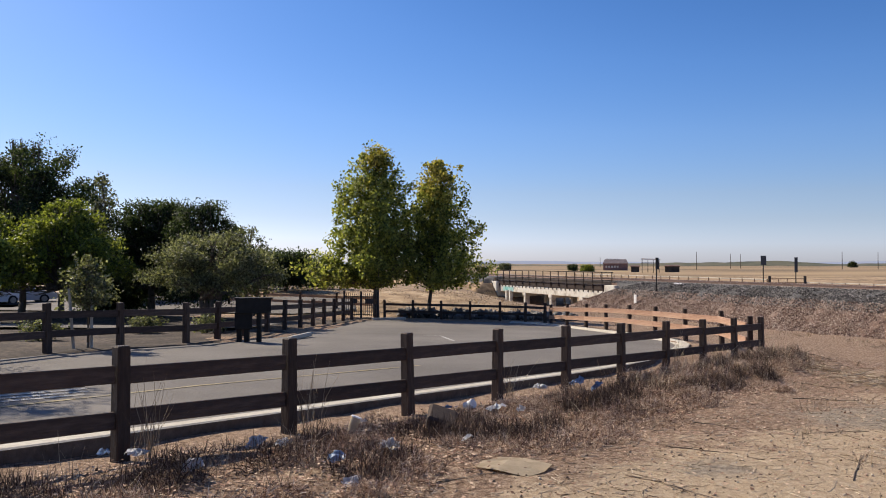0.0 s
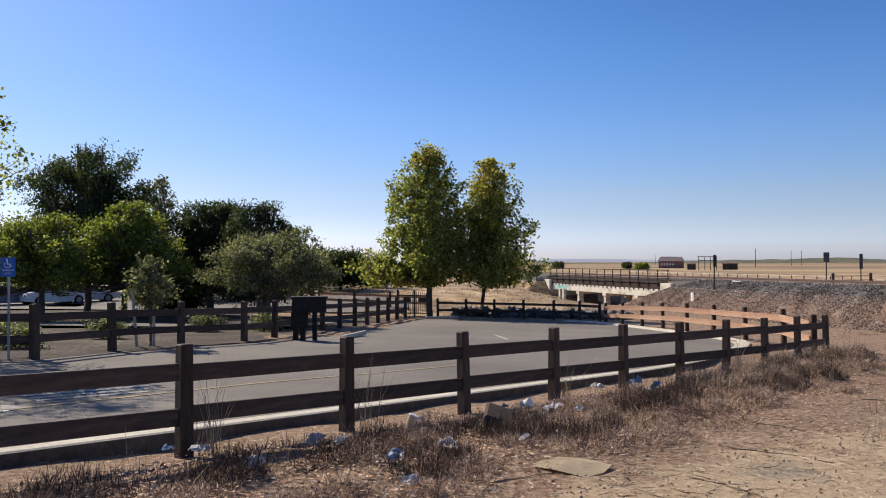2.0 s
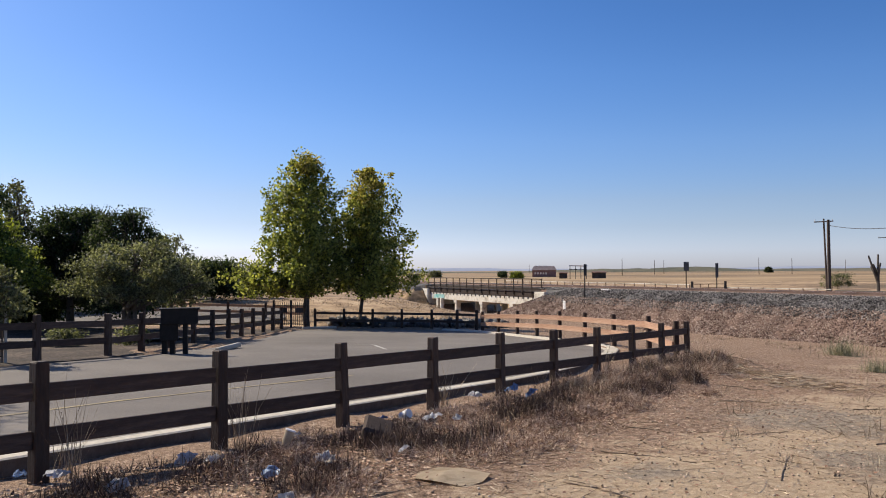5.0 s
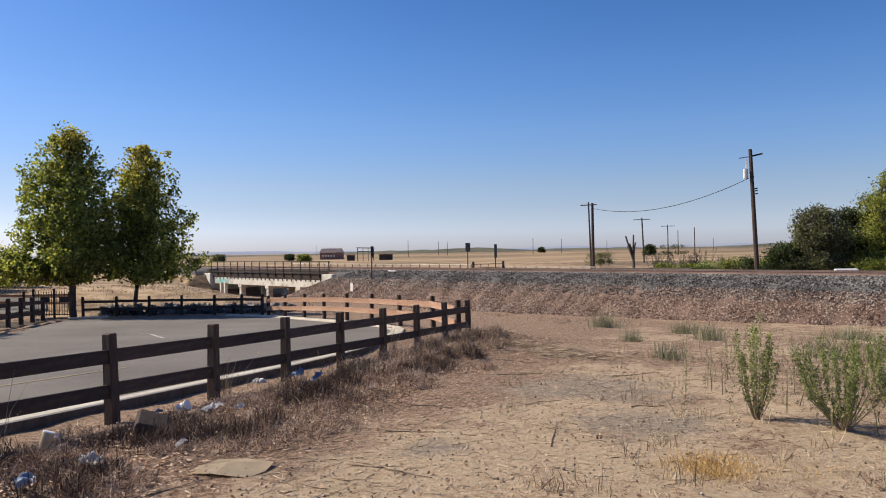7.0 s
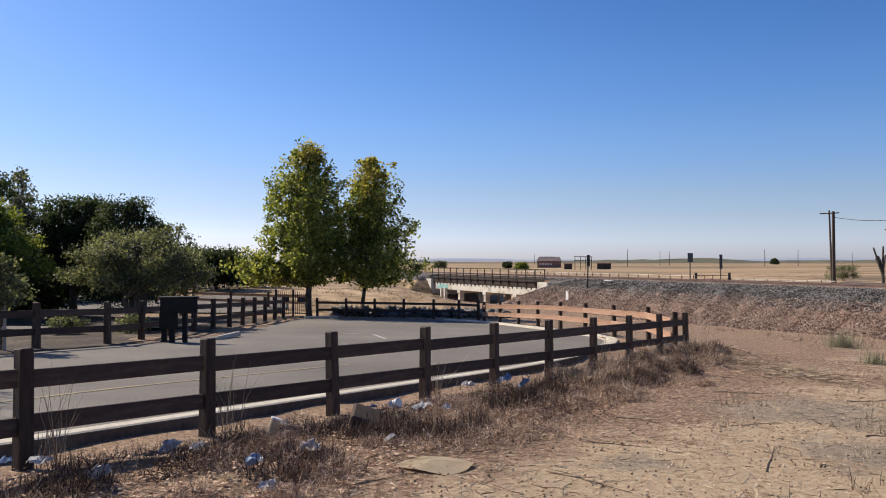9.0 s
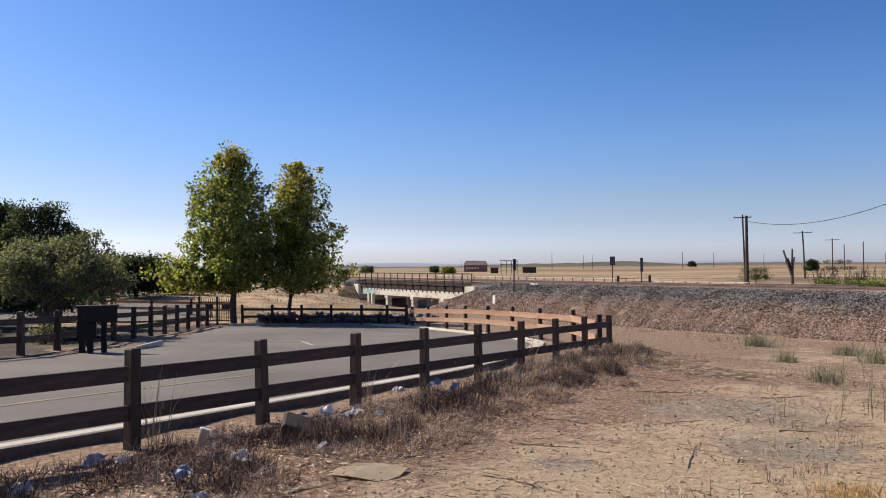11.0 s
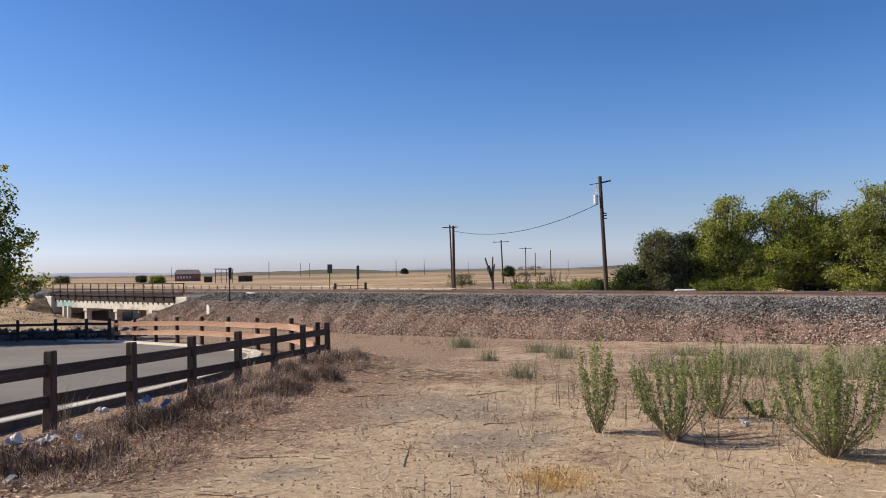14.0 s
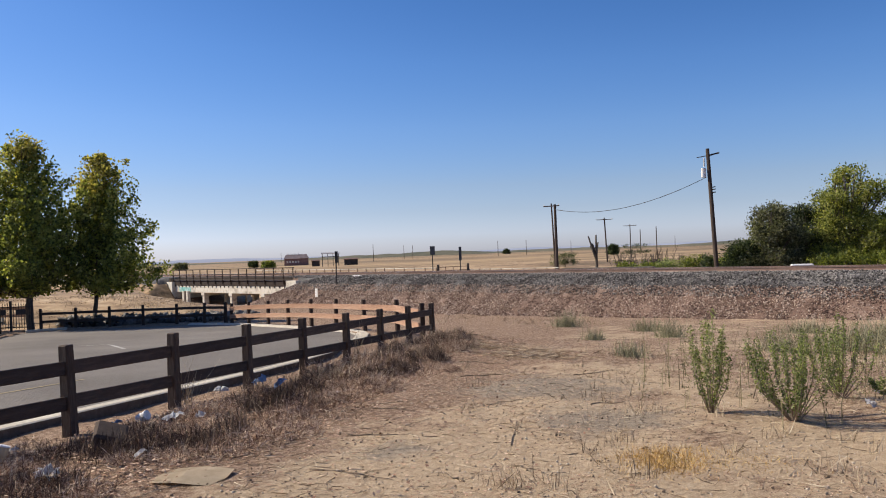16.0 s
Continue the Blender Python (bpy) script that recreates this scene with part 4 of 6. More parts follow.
for k, (az, r, w, h, m) in enumerate(((-35.6, 68, 1.6, 1.5, BRIGHTLEAF), (-37.2, 66, 2.4, 1.5, BRIGHTLEAF), (-38.6, 66, 2.4, 1.7, WEED), (-40.2, 66, 2.4, 1.9, BRIGHTLEAF), (-41.5, 64, 2.2, 1.9, DARKLEAF), (-42.6, 62, 2.0, 2.0, BRIGHTLEAF), (-48.6, 58, 3.0, 1.8, BRIGHTLEAF), (-51.5, 58, 3.2, 1.9, BRIGHTLEAF), (-58.0, 58, 3.2, 1.9, SYCAMORE), (-55.6, 70, 5.0, 2.5, DARKLEAF), (-61.5, 58, 3.2, 2.0, DARKLEAF), (-31.4, 120, 4.0, 2.3, OLIVE), (-36.3, 210, 8.0, 3.6, DARKLEAF))):
    tree("shrub", at_az(az, r), face(profile([(h * 0.35, -w / 2, w / 2), (h * 0.75, -w * 0.42, w * 0.42)], 80 + k, n_side=5), az), 0.05, 0.4, 190, 26, 0.15, 0.22, m, "green shrub in the scrub beyond the track", 80 + k, stems=3, shell=0.2, category="shrub")
for k, (az, r, h) in enumerate(((-35.2, 70, 2.4), (-35.9, 72, 2.0), (-37.5, 70, 2.6), (-38.1, 70, 2.7), (-37.0, 71, 2.2), (-39.4, 71, 2.0))):
    t = tagged(new("bare_shrub"), "bare reddish-brown shrub beyond the track", "shrub")
    t.location = at_az(az, r)
    rng = random.Random(k)
    bm = bmesh.new()
    for j in range(16):
        e = Vector((rng.gauss(0, 0.55), rng.gauss(0, 0.5), h * rng.uniform(0.6, 1.05)))
        limb(bm, (rng.uniform(-0.2, 0.2), 0, -0.1), e, 0.035, 0.012, 0.15, rng, 4)
        for i in range(3):
            q = e * rng.uniform(0.5, 0.9)
            limb(bm, q, q + Vector((rng.gauss(0, 0.25), rng.gauss(0, 0.2), rng.uniform(0.2, 0.6))), 0.015, 0.006, 0.05, rng, 3)
    part("branches", bm, TIE, t)
# ---- beyond the track: poles, sheds, signs, hills ----


def far_at(az, r, z=None):
    p = at_az(az, r)
    return Vector((p[0], p[1], p[2] if z is None else z))


def utility_pole(az, r, top, rad, arm=0.0, lean=0.0, transformer=False, label="weathered timber utility pole"):
    p = tagged(new("utility_pole"), label, "pole", "utility poles")
    p.location = far_at(az, r)
    h = top - p.location.z
    right = Vector((math.cos(radians(az)), math.sin(radians(az)), 0))
    bm = bmesh.new()
    cyl(bm, right * lean + Vector((0, 0, -0.6)), (0, 0, h), rad, rad * 0.72, 10)
    part("shaft", bm, POLEWOOD, p)
    if arm:
        bm = bmesh.new()
        cyl(bm, right * -arm + Vector((0, 0, h - 0.35)), right * arm + Vector((0, 0, h - 0.3)), 0.07, n=6)
        part("crossarm", bm, POLEWOOD, p)
        for q in (-0.9, 0.9):
            bm = bmesh.new()
            cyl(bm, right * arm * q + Vector((0, 0, h - 0.3)), right * arm * q + Vector((0, 0, h - 0.05)), 0.05, 0.03, 6)
            part("insulator", bm, CONCRETE, p)
    if transformer:
        bm = bmesh.new()
        c = right * -0.3 + Vector((0, 0, h - 1.9))
        cyl(bm, c, c + Vector((0, 0, 0.62)), 0.16, n=12)
        part("transformer", bm, WHITE, p, "pale grey transformer can")
        bm = bmesh.new()
        cyl(bm, right * -0.25 + Vector((0, 0, h - 1.2)), right * -0.25 + Vector((0, 0, h - 0.6)), 0.05, n=6)
        part("fuse", bm, WHITE, p)
        bm = bmesh.new()
        for z in (2.6, 2.75, 2.95):
            cyl(bm, right * 0.1 + Vector((0, 0, h - z)), right * 0.42 + Vector((0, 0, h - z + 0.03)), 0.04, n=6)
        part("bracket", bm, STEEL, p)
        bm = bmesh.new()
        cyl(bm, right * -0.7 + Vector((0, 0, h - 0.55)), right * 0.15 + Vector((0, 0, h - 0.45)), 0.03, n=6)
        cyl(bm, right * 0.1 + Vector((0, 0, h - 0.45)), right * 0.75 + Vector((0, 0, h - 0.32)), 0.06, n=6)
        part("street_light_arm", bm, STEEL, p)
    return p


utility_pole(-41.39, 56, 8.05, 0.17, 0.0, 0.35, True, "leaning timber utility pole with a pale transformer")
utility_pole(-30.62, 100, 7.4, 0.13, 1.0, 0.25, label="thin timber pole with a crossarm beside a thicker one")
utility_pole(-30.87, 74, 5.85, 0.16, 0.0, 0.0, label="thick dark timber pole beyond the track")
utility_pole(-34.29, 150, 7.1, 0.16, 1.5, 0.3)
utility_pole(-36.03, 200, 7.0, 0.14, 1.6)
for az, el in ((-17.71, 0.78), (-19.91, 0.65), (-20.54, 0.63), (-26.69, 0.73), (-28.72, 0.68), (-31.89, 0.53), (-36.71, 1.1), (-37.8, 1.27), (-39.03, 0.55), (-11.2, 0.45)):
    r = 7.0 / math.tan(radians(el)) * 0.75
    utility_pole(az, r, 1.78 + r * math.tan(radians(el)), 0.16, 0.0, label="distant utility pole standing in the dry field")

# wire between the leaning pole and the thick pole
bm = bmesh.new()
p0, p1 = far_at(-30.95, 74, 5.35), far_at(-41.25, 56, 6.15)
prev = p0
for k in range(1, 25):
    t = k / 24
    q = p0.lerp(p1, t) - Vector((0, 0, 1.0 * 4 * t * (1 - t)))
    cyl(bm, prev, q, 0.022, n=4)
    prev = q
tagged(part("overhead_wire", bm, STEEL), "slack dark wire between two utility poles", "wire")


def board_sign(az, r, z0, z1, w):
    s = tagged(new("lineside_sign"), "dark blank board on a post beyond the track", "sign", "lineside signs")
    s.location = far_at(az, r)
    b = s.location.z
    bm = bmesh.new()
    box(bm, w, 0.04, z1 - z0, pose(0, 0, (z0 + z1) / 2 - b, 0, 0, az), 0.005)
    part("board", bm, mat("grey_board", [(0.2, (0.05, 0.055, 0.06)), (0.8, (0.12, 0.125, 0.13))], 6, 0.7, 0), s)
    bm = bmesh.new()
    cyl(bm, (0, 0.06, -0.4), (0, 0.06, z1 - b - 0.05), 0.05, n=6)
    part("post", bm, STEEL, s)


board_sign(-21.98, 76, 1.62, 2.45, 0.46)
board_sign(-23.97, 76, 1.0, 2.3, 0.26)


def field_gate(az0, az1, r):
    g = tagged(new("field_gate"), "rusty pipe gate between two dark posts", "gate")
    a, b = far_at(az0, r), far_at(az1, r)
    g.location = a
    d = b - a
    for q in (0, 1):
        bm = bmesh.new()
        cyl(bm, d * q + Vector((0, 0, -0.4)), d * q + Vector((0, 0, 1.75)), 0.13, n=8)
        part("gate_post", bm, STEEL, g)
    for z in (0.45, 0.8, 1.15, 1.5):
        bm = bmesh.new()
        cyl(bm, Vector((0, 0, z)), d + Vector((0, 0, z)), 0.035, n=6)
        part("bar", bm, RUST, g)
    for q in (0.25, 0.5, 0.75):
        bm = bmesh.new()
        cyl(bm, d * q + Vector((0, 0, 0.4)), d * q + Vector((0, 0, 1.5)), 0.035, n=6)
        part("brace", bm, RUST, g)


field_gate(-22.35, -24.5, 78)


def wire_fence(q, label, n, h, mid=2):
    f = tagged(new("field_fence"), label, "fence")
    a, b = Vector(q[0]), Vector(q[1])
    f.location = a
    d = b - a
    for k in range(n + 1):
        bm = bmesh.new()
        p = d * (k / n)
        cyl(bm, p + Vector((0, 0, -0.3)), p + Vector((0, 0, h)), 0.05, n=5)
        part("post", bm, RUST, f)
    for k in range(mid):
        bm = bmesh.new()
        z = h * (1 - 0.45 * k) - 0.05
        cyl(bm, Vector((0, 0, z)), d + Vector((0, 0, z)), 0.035, n=4)
        part("rail", bm, CONCRETE if k == 0 else RUST, f)


wire_fence((far_at(-9.5, 110), far_at(-22.2, 78)), "pale pipe rail fence along the field", 22, 1.5)
wire_fence((far_at(-24.6, 78), far_at(-31.0, 72)), "thin wire fence along the field", 8, 1.2)


def barn():
    b = tagged(new("farm_building"), "far brick farm building with a dark red gabled roof", "building")
    b.location = far_at(-12.25, 330)
    m = pose(0, 0, 0, 0, 0, -12)
    brick = mat("barn_brick", [(0.2, (0.17, 0.095, 0.085)), (0.8, (0.28, 0.17, 0.15))], 2, 0.9, 0)
    # Roof greyed: distance haze is mixed into its colour.
    roof = mat("barn_roof", [(0.2, (0.1, 0.08, 0.085)), (0.8, (0.2, 0.16, 0.165))], 1, 0.8, 0)
    bm = bmesh.new()
    box(bm, 9.6, 7, 2.9, m @ pose(0, 0, 1.45))
    part("wall", bm, brick, b)
    bm = bmesh.new()
    v = [bm.verts.new(m @ Vector(q)) for q in ((-5.1, -3.9, 2.8), (5.1, -3.9, 2.8), (5.1, 3.9, 2.8), (-5.1, 3.9, 2.8), (-4.2, 0, 4.5), (4.2, 0, 4.5))]
    for f in ((0, 1, 5, 4), (1, 2, 5), (2, 3, 4, 5), (3, 0, 4), (3, 2, 1, 0)):
        bm.faces.new([v[i] for i in f])
    part("roof", bm, roof, b)
    for k in range(5):
        bm = bmesh.new()
        box(bm, 0.7, 0.1, 0.8, m @ pose(-3.6 + k * 1.1, -3.53, 1.5))
        part("window", bm, CONCRETE, b)
    for k in range(4):
        bm = bmesh.new()
        cyl(bm, m @ Vector((-3.6 + k * 1.4, 0, 4.4)), m @ Vector((-3.2 + k * 1.4, 0, 4.9)), 0.2, n=6)
        part("roof_vent", bm, WHITE, b)
    c = tagged(new("open_shed"), "open frame shed with a flat pale roof on posts", "shed")
    c.location = far_at(-14.65, 250)
    m = pose(0, 0, 0, 0, 0, -14.6)
    bm = bmesh.new()
    box(bm, 5.6, 4, 0.35, m @ pose(0, 0, 4.1, 0, 2, 0))
    part("roof", bm, WHITE, c)
    for x in (-2.5, -0.8, 0.8, 2.5):
        for y in (-1.8, 1.8):
            bm = bmesh.new()
            box(bm, 0.16, 0.16, 4.0, m @ pose(x, y, 2.0))
            part("post", bm, STEEL, c)
    bm = bmesh.new()
    box(bm, 5.4, 0.12, 0.2, m @ pose(0, -1.8, 3.0))
    part("beam", bm, STEEL, c)
    for az, w, h in ((-16.1, 4.5, 1.9), (-13.6, 2.6, 1.8)):
        c = tagged(new("low_shed"), "low grey farm shed far across the field", "shed")
        c.location = far_at(az, 270)
        m = pose(0, 0, 0, 0, 0, az)
        bm = bmesh.new()
        box(bm, w, 3, h, m @ pose(0, 0, h / 2))
        part("wall", bm, STEEL, c)
        bm = bmesh.new()
        box(bm, w + 0.4, 3.6, 0.2, m @ pose(0, 0, h + 0.15, 6, 0, 0))
        part("roof", bm, RUST, c)


barn()
for az, r, w, h, m, s in ((-4.45, 300, 5.0, 2.7, OLIVE, 91), (-10.3, 260, 4.0, 2.1, BRIGHTLEAF, 92), (-9.3, 300, 3.4, 2.3, DARKLEAF, 93), (-27.3, 520, 5, 4, DARKLEAF, 94), (-34.8, 260, 4, 3.5, DARKLEAF, 95)):
    tree("field_tree", at_az(az, r), face(profile([(h * 0.35, -w / 2, w / 2), (h * 0.75, -w * 0.42, w * 0.42)], s, n_side=5), az), 0.12, 0.8, 420, 24, 0.3, 0.35, m, "lone rounded tree in the dry field", s, shell=0.2)


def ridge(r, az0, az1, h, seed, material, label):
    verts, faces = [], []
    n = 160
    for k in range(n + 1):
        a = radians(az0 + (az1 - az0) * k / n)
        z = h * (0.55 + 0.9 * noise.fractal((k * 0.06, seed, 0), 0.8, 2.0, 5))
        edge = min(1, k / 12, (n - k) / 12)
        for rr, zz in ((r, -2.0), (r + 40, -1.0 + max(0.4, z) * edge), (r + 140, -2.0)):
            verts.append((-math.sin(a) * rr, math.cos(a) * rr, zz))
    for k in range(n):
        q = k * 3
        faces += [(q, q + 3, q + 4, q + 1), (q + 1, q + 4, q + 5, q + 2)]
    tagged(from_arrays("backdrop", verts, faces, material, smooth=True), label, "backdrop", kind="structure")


# The pale blue of the hills is distance haze painted as base colour.
ridge(2900, 55, -75, 13, 3, mat("hazy_far_hills", [(0.3, (0.24, 0.28, 0.37)), (0.7, (0.3, 0.33, 0.41))], 0.01, 1, 0, big=0.002), "low hills on the horizon tinted with painted blue haze")
ridge(900, 50, -75, 5.0, 9, mat("far_trees", [(0.3, (0.07, 0.075, 0.05)), (0.7, (0.16, 0.14, 0.09))], 0.06, 1, 0, big=0.01), "thin dark line of distant brush")

# low wall, white slab, dead trunk
def low_wall():
    bm = bmesh.new()
    a, b = far_at(-31.2, 66), far_at(-37.6, 62)
    d = b - a
    box(bm, d.length, 0.3, 1.9, Matrix.Translation((a + b) / 2 + Vector((0, 0, 0.3))) @ d.to_track_quat("X", "Z").to_matrix().to_4x4(), 0.03)
    # The wall's shade is put into its dark colour.
    tagged(part("low_concrete_wall", bm, SHADED_CONCRETE), "low shaded concrete wall beyond the track", "wall")
    bm = bmesh.new()
    p = trk(18.9, RAIL_D + 6.5, 0.0)
    box(bm, 1.15, 0.6, 0.9, pose(p.x, p.y, -0.05, 0, 0, -40), 0.05)
    tagged(part("white_cabinet", bm, WHITE), "white equipment box beside the track", "cabinet")
    t = tagged(new("dead_trunk"), "pollarded dead tree with stubby upright limbs", "tree")
    t.location = far_at(-33.65, 75)
    bm = bmesh.new()
    rng = random.Random(4)
    limb(bm, (0, 0, -0.2), (0, 0, 1.9), 0.16, 0.12, 0.05, rng)
    for x, z, zz in ((-0.75, 3.9, 1.7), (-0.35, 3.2, 1.8), (0.3, 3.3, 1.6), (0.1, 4.0, 1.9), (-0.55, 3.0, 1.5)):
        limb(bm, (0, 0, zz), (x, 0.1, z), 0.11, 0.07, 0.12, rng)
    part("trunk", bm, BARK, t)


low_wall()
# ---- dry weeds, plants and litter on the dirt ----


def blades(base, length, width, lean, seed, droop=0.5):
    """Thin curved stems, two quads and a tip each, from the given base points."""
    rng = np.random.default_rng(seed)
    n = len(base)
    az = rng.uniform(0, 2 * np.pi, n)
    ln = lean * np.abs(rng.normal(0, 1, n)) if lean < 1.2 else np.pi / 2 - 0.06 * np.abs(rng.normal(0, 1, n)) if 1.55 < lean < 1.7 else np.arccos(0.75 * rng.random(n) ** 1.3)
    L = length * rng.uniform(0.4, 1.25, n)
    d = np.stack([np.cos(az) * np.sin(ln), np.sin(az) * np.sin(ln), np.cos(ln)], 1)
    bend = rng.normal(0, 1, (n, 3)) * 0.18
    bend[:, 2] -= droop * rng.random(n) * 0.5
    sd = np.cross(d, rng.normal(0, 1, (n, 3)))
    sd /= np.linalg.norm(sd, axis=1)[:, None]
    W = (width * rng.uniform(0.6, 1.4, n))[:, None]
    L = L[:, None]
    m1 = base + d * L * 0.5 + bend * L * 0.2
    tip = base + d * L + bend * L * 0.8
    v = np.stack([base - sd * W, base + sd * W, m1 - sd * W * 0.8, m1 + sd * W * 0.8, tip - sd * W * 0.3, tip + sd * W * 0.3], 1)
    k = np.arange(n)[:, None] * 6
    f = np.concatenate([k + np.array([0, 1, 3, 2]), k + np.array([2, 3, 5, 4])])
    return v.reshape(-1, 3), f


def scatter(centres, per, spread, seed):
    rng = np.random.default_rng(seed)
    c = np.repeat(np.asarray(centres, float), per, 0)
    c[:, :2] += rng.normal(0, 1, (len(c), 2)) * spread
    return c


def along_fence(s, off):
    p = FENCE0 + FDIR * s + FIN * off
    return (p.x, p.y, ground_z(p.x, p.y))


rng0 = random.Random(77)


def strip(n, s0, s1, o0, o1, power=1.0):
    return [along_fence(rng0.uniform(s0, s1), o0 + (o1 - o0) * rng0.random() ** power) for _ in range(n)]


def stuff(name, parts, material, label, category):
    v = np.concatenate([p[0] for p in parts])
    k, fs = 0, []
    for p in parts:
        fs.append(p[1] + k)
        k += len(p[0])
    return tagged(mesh_np(name, v, np.concatenate(fs), material), label, category, kind="stuff")


# tangled dead weeds in front of the fence, in low mounds
def tangle(n_mounds, s0, s1, o0, o1, seed, twigs, tall):
    rng = np.random.default_rng(seed)
    low, high = [], []
    for k in range(n_mounds):
        s, off = rng.uniform(s0, s1), rng.uniform(min(o0, o1), max(o0, o1))
        R, H = rng.uniform(0.15, 0.45), rng.uniform(0.05, 0.3) * (1.0 if s > 8.5 else 0.75)
        if s > 14.5:
            off *= 0.75
        a, q = rng.uniform(0, 2 * np.pi, twigs), np.sqrt(rng.random(twigs)) * R
        for aa, qq, zz in zip(a, q, rng.random(twigs)):
            p = FENCE0 + FDIR * (s + 1.4 * qq * math.cos(aa)) + FIN * (off + qq * math.sin(aa))
            low.append((p.x, p.y, ground_z(p.x, p.y) + zz * H * (1 - (qq / R) ** 2)))
        for _ in range(int(tall * rng.uniform(0.2, 1.6))):
            p = FENCE0 + FDIR * (s + rng.normal(0, R * 0.5)) + FIN * (off + rng.normal(0, R * 0.4))
            high.append((p.x, p.y, ground_z(p.x, p.y)))
    return np.array(low), np.array(high)


w1, h1 = tangle(105, -6, 10.5, -0.7, -2.6, 1, 720, 9)
w2, h2 = tangle(44, 8.5, 16.4, -0.55, -1.7, 2, 1000, 24)
stuff("dead_weeds", [blades(w1[::3], 0.1, 0.002, 0.9, 2, 0.3), blades(w1[1::3], 0.1, 0.0024, 1.9, 3, 0.2), blades(w1[2::3], 0.07, 0.0024, 1.9, 5, 0.2), blades(w2[::2], 0.14, 0.0024, 0.9, 4, 0.3), blades(w2[1::2], 0.13, 0.003, 1.9, 7, 0.2), blades(h1, 0.2, 0.0026, 0.8, 6)], DEADWEED, "tangled grey-brown dead weeds along the fence", "weeds")
# Underlayer of weeds coloured dark to give the shadows between the clumps.
SHADEWEED = mat("shade_dead_weed", [(0.15, (0.035, 0.022, 0.016)), (0.5, (0.09, 0.058, 0.042)), (0.85, (0.2, 0.14, 0.1))], 3, 0.9, 0, big=0.6, island=0.8)
w3, h3 = tangle(64, -6, 16.5, -0.8, -2.0, 7, 420, 6)
stuff("dark_dead_weeds", [blades(w3, 0.15, 0.0026, 0.9, 8, 0.2), blades(h3, 0.25, 0.003, 0.7, 9)], SHADEWEED, "matted dead weeds along the fence, darkened for shade", "weeds")
clump = [(6.5, 17.2), (7.2, 17.7), (7.6, 18.6), (6.9, 16.7), (8.0, 18.9), (3.9, 13.2), (3.1, 12.9), (4.6, 14.2), (5.5, 15.3)]
stuff("dry_grass", [blades(h2, 0.22, 0.003, 0.95, 5), blades(scatter(strip(60, -5, 17, -0.3, -2.2), 16, 0.1, 7), 0.3, 0.0026, 0.6, 8),
                    blades(scatter([(x, y, ground_z(x, y)) for x, y in clump], 260, 0.3, 9), 0.3, 0.0036, 0.95, 10),
                    blades(scatter([along_fence(0.2 + 1.908 * k, -0.08) for k in (0, 1, 3, 6)], 40, 0.06, 11), 0.75, 0.003, 0.25, 12)], DRYGRASS, "pale dry grass tufts by the fence", "grass")
# litter of small brown leaves and bark
lit = np.concatenate([scatter(strip(2600, -6, 17.5, -0.2, -2.5), 9, 0.2, 13), scatter(strip(500, -3, 19, -2.2, -5.5), 8, 0.4, 14)])
lit[:, 2] = [ground_z(x, y) + 0.008 + 0.05 * rng0.random() ** 2 for x, y in lit[:, :2]]
LITTER = mat("leaf_litter", [(0.15, (0.11, 0.055, 0.035)), (0.5, (0.34, 0.19, 0.12)), (0.85, (0.62, 0.45, 0.32))], 3, 0.85, 0, big=0.6, island=0.9)
stuff("leaf_litter", [leaves(lit, 0.042, 1, 0.006, 14, flat=True)], LITTER, "scattered dry brown leaves under the weeds", "litter")
# fine debris over the open dirt, in patches
deb = []
while len(deb) < 24000:
    r, a = 3.6 + 15 * rng0.random() ** 1.2, radians(rng0.uniform(-62, 14))
    x, y = -math.sin(a) * r, math.cos(a) * r
    near = (Vector((x, y)) - FENCE0).dot(FIN)
    if near < -1.2 and noise.noise((x * 0.55, y * 0.55, 3)) + 0.5 * noise.noise((x * 1.7, y * 1.7, 8)) + 0.25 * smoothstep(-5, -2, near) > 0.08:
        deb.append((x, y, ground_z(x, y) + 0.006))
stuff("ground_debris", [leaves(np.array(deb), 0.026, 1, 0.004, 51, 0.4, flat=True)], LITTER, "fine brown plant debris strewn over the dirt", "litter")
# dry growth on the far bank and behind the faded fence
bank = [(rng0.uniform(-12, 6), rng0.uniform(46.5, 64)) for _ in range(260)] + [(p.x, p.y) for p in (trk(rng0.uniform(17, 52), rng0.uniform(21, 31)) for _ in range(70))] + [(p.x, p.y) for p in (trk(rng0.uniform(78, 100), rng0.uniform(29, 35)) for _ in range(160))]
stuff("bank_grass", [blades(scatter([(x, y, gz(x, y)) for x, y in bank], 26, 0.35, 21), 0.2, 0.009, 0.9, 22)], DRYGRASS, "tan dry grass on the banks by the creek", "grass")

# twigs and straw over the bare dirt
field = []
while len(field) < 7000:
    r, a = 3.5 + 16 * rng0.random() ** 1.3, radians(rng0.uniform(-62, 20))
    x, y = -math.sin(a) * r, math.cos(a) * r
    if (Vector((x, y)) - FENCE0).dot(FIN) < -1.6:
        field.append((x, y, ground_z(x, y) + 0.008))
pile = [(8.1 + rng0.gauss(0, 0.45), 13.3 + 4.6 * rng0.random(), 0) for _ in range(650)]
pile = [(x, y, ground_z(x, y) + 0.01 + 0.07 * rng0.random()) for x, y, _ in pile]
stuff("straw", [blades(np.array(field), 0.16, 0.0028, 1.6, 15, 0.0), blades(np.array(pile), 0.5, 0.004, 1.6, 16, 0.0)], DRYGRASS, "scattered straw and thin twigs on the dirt", "litter")
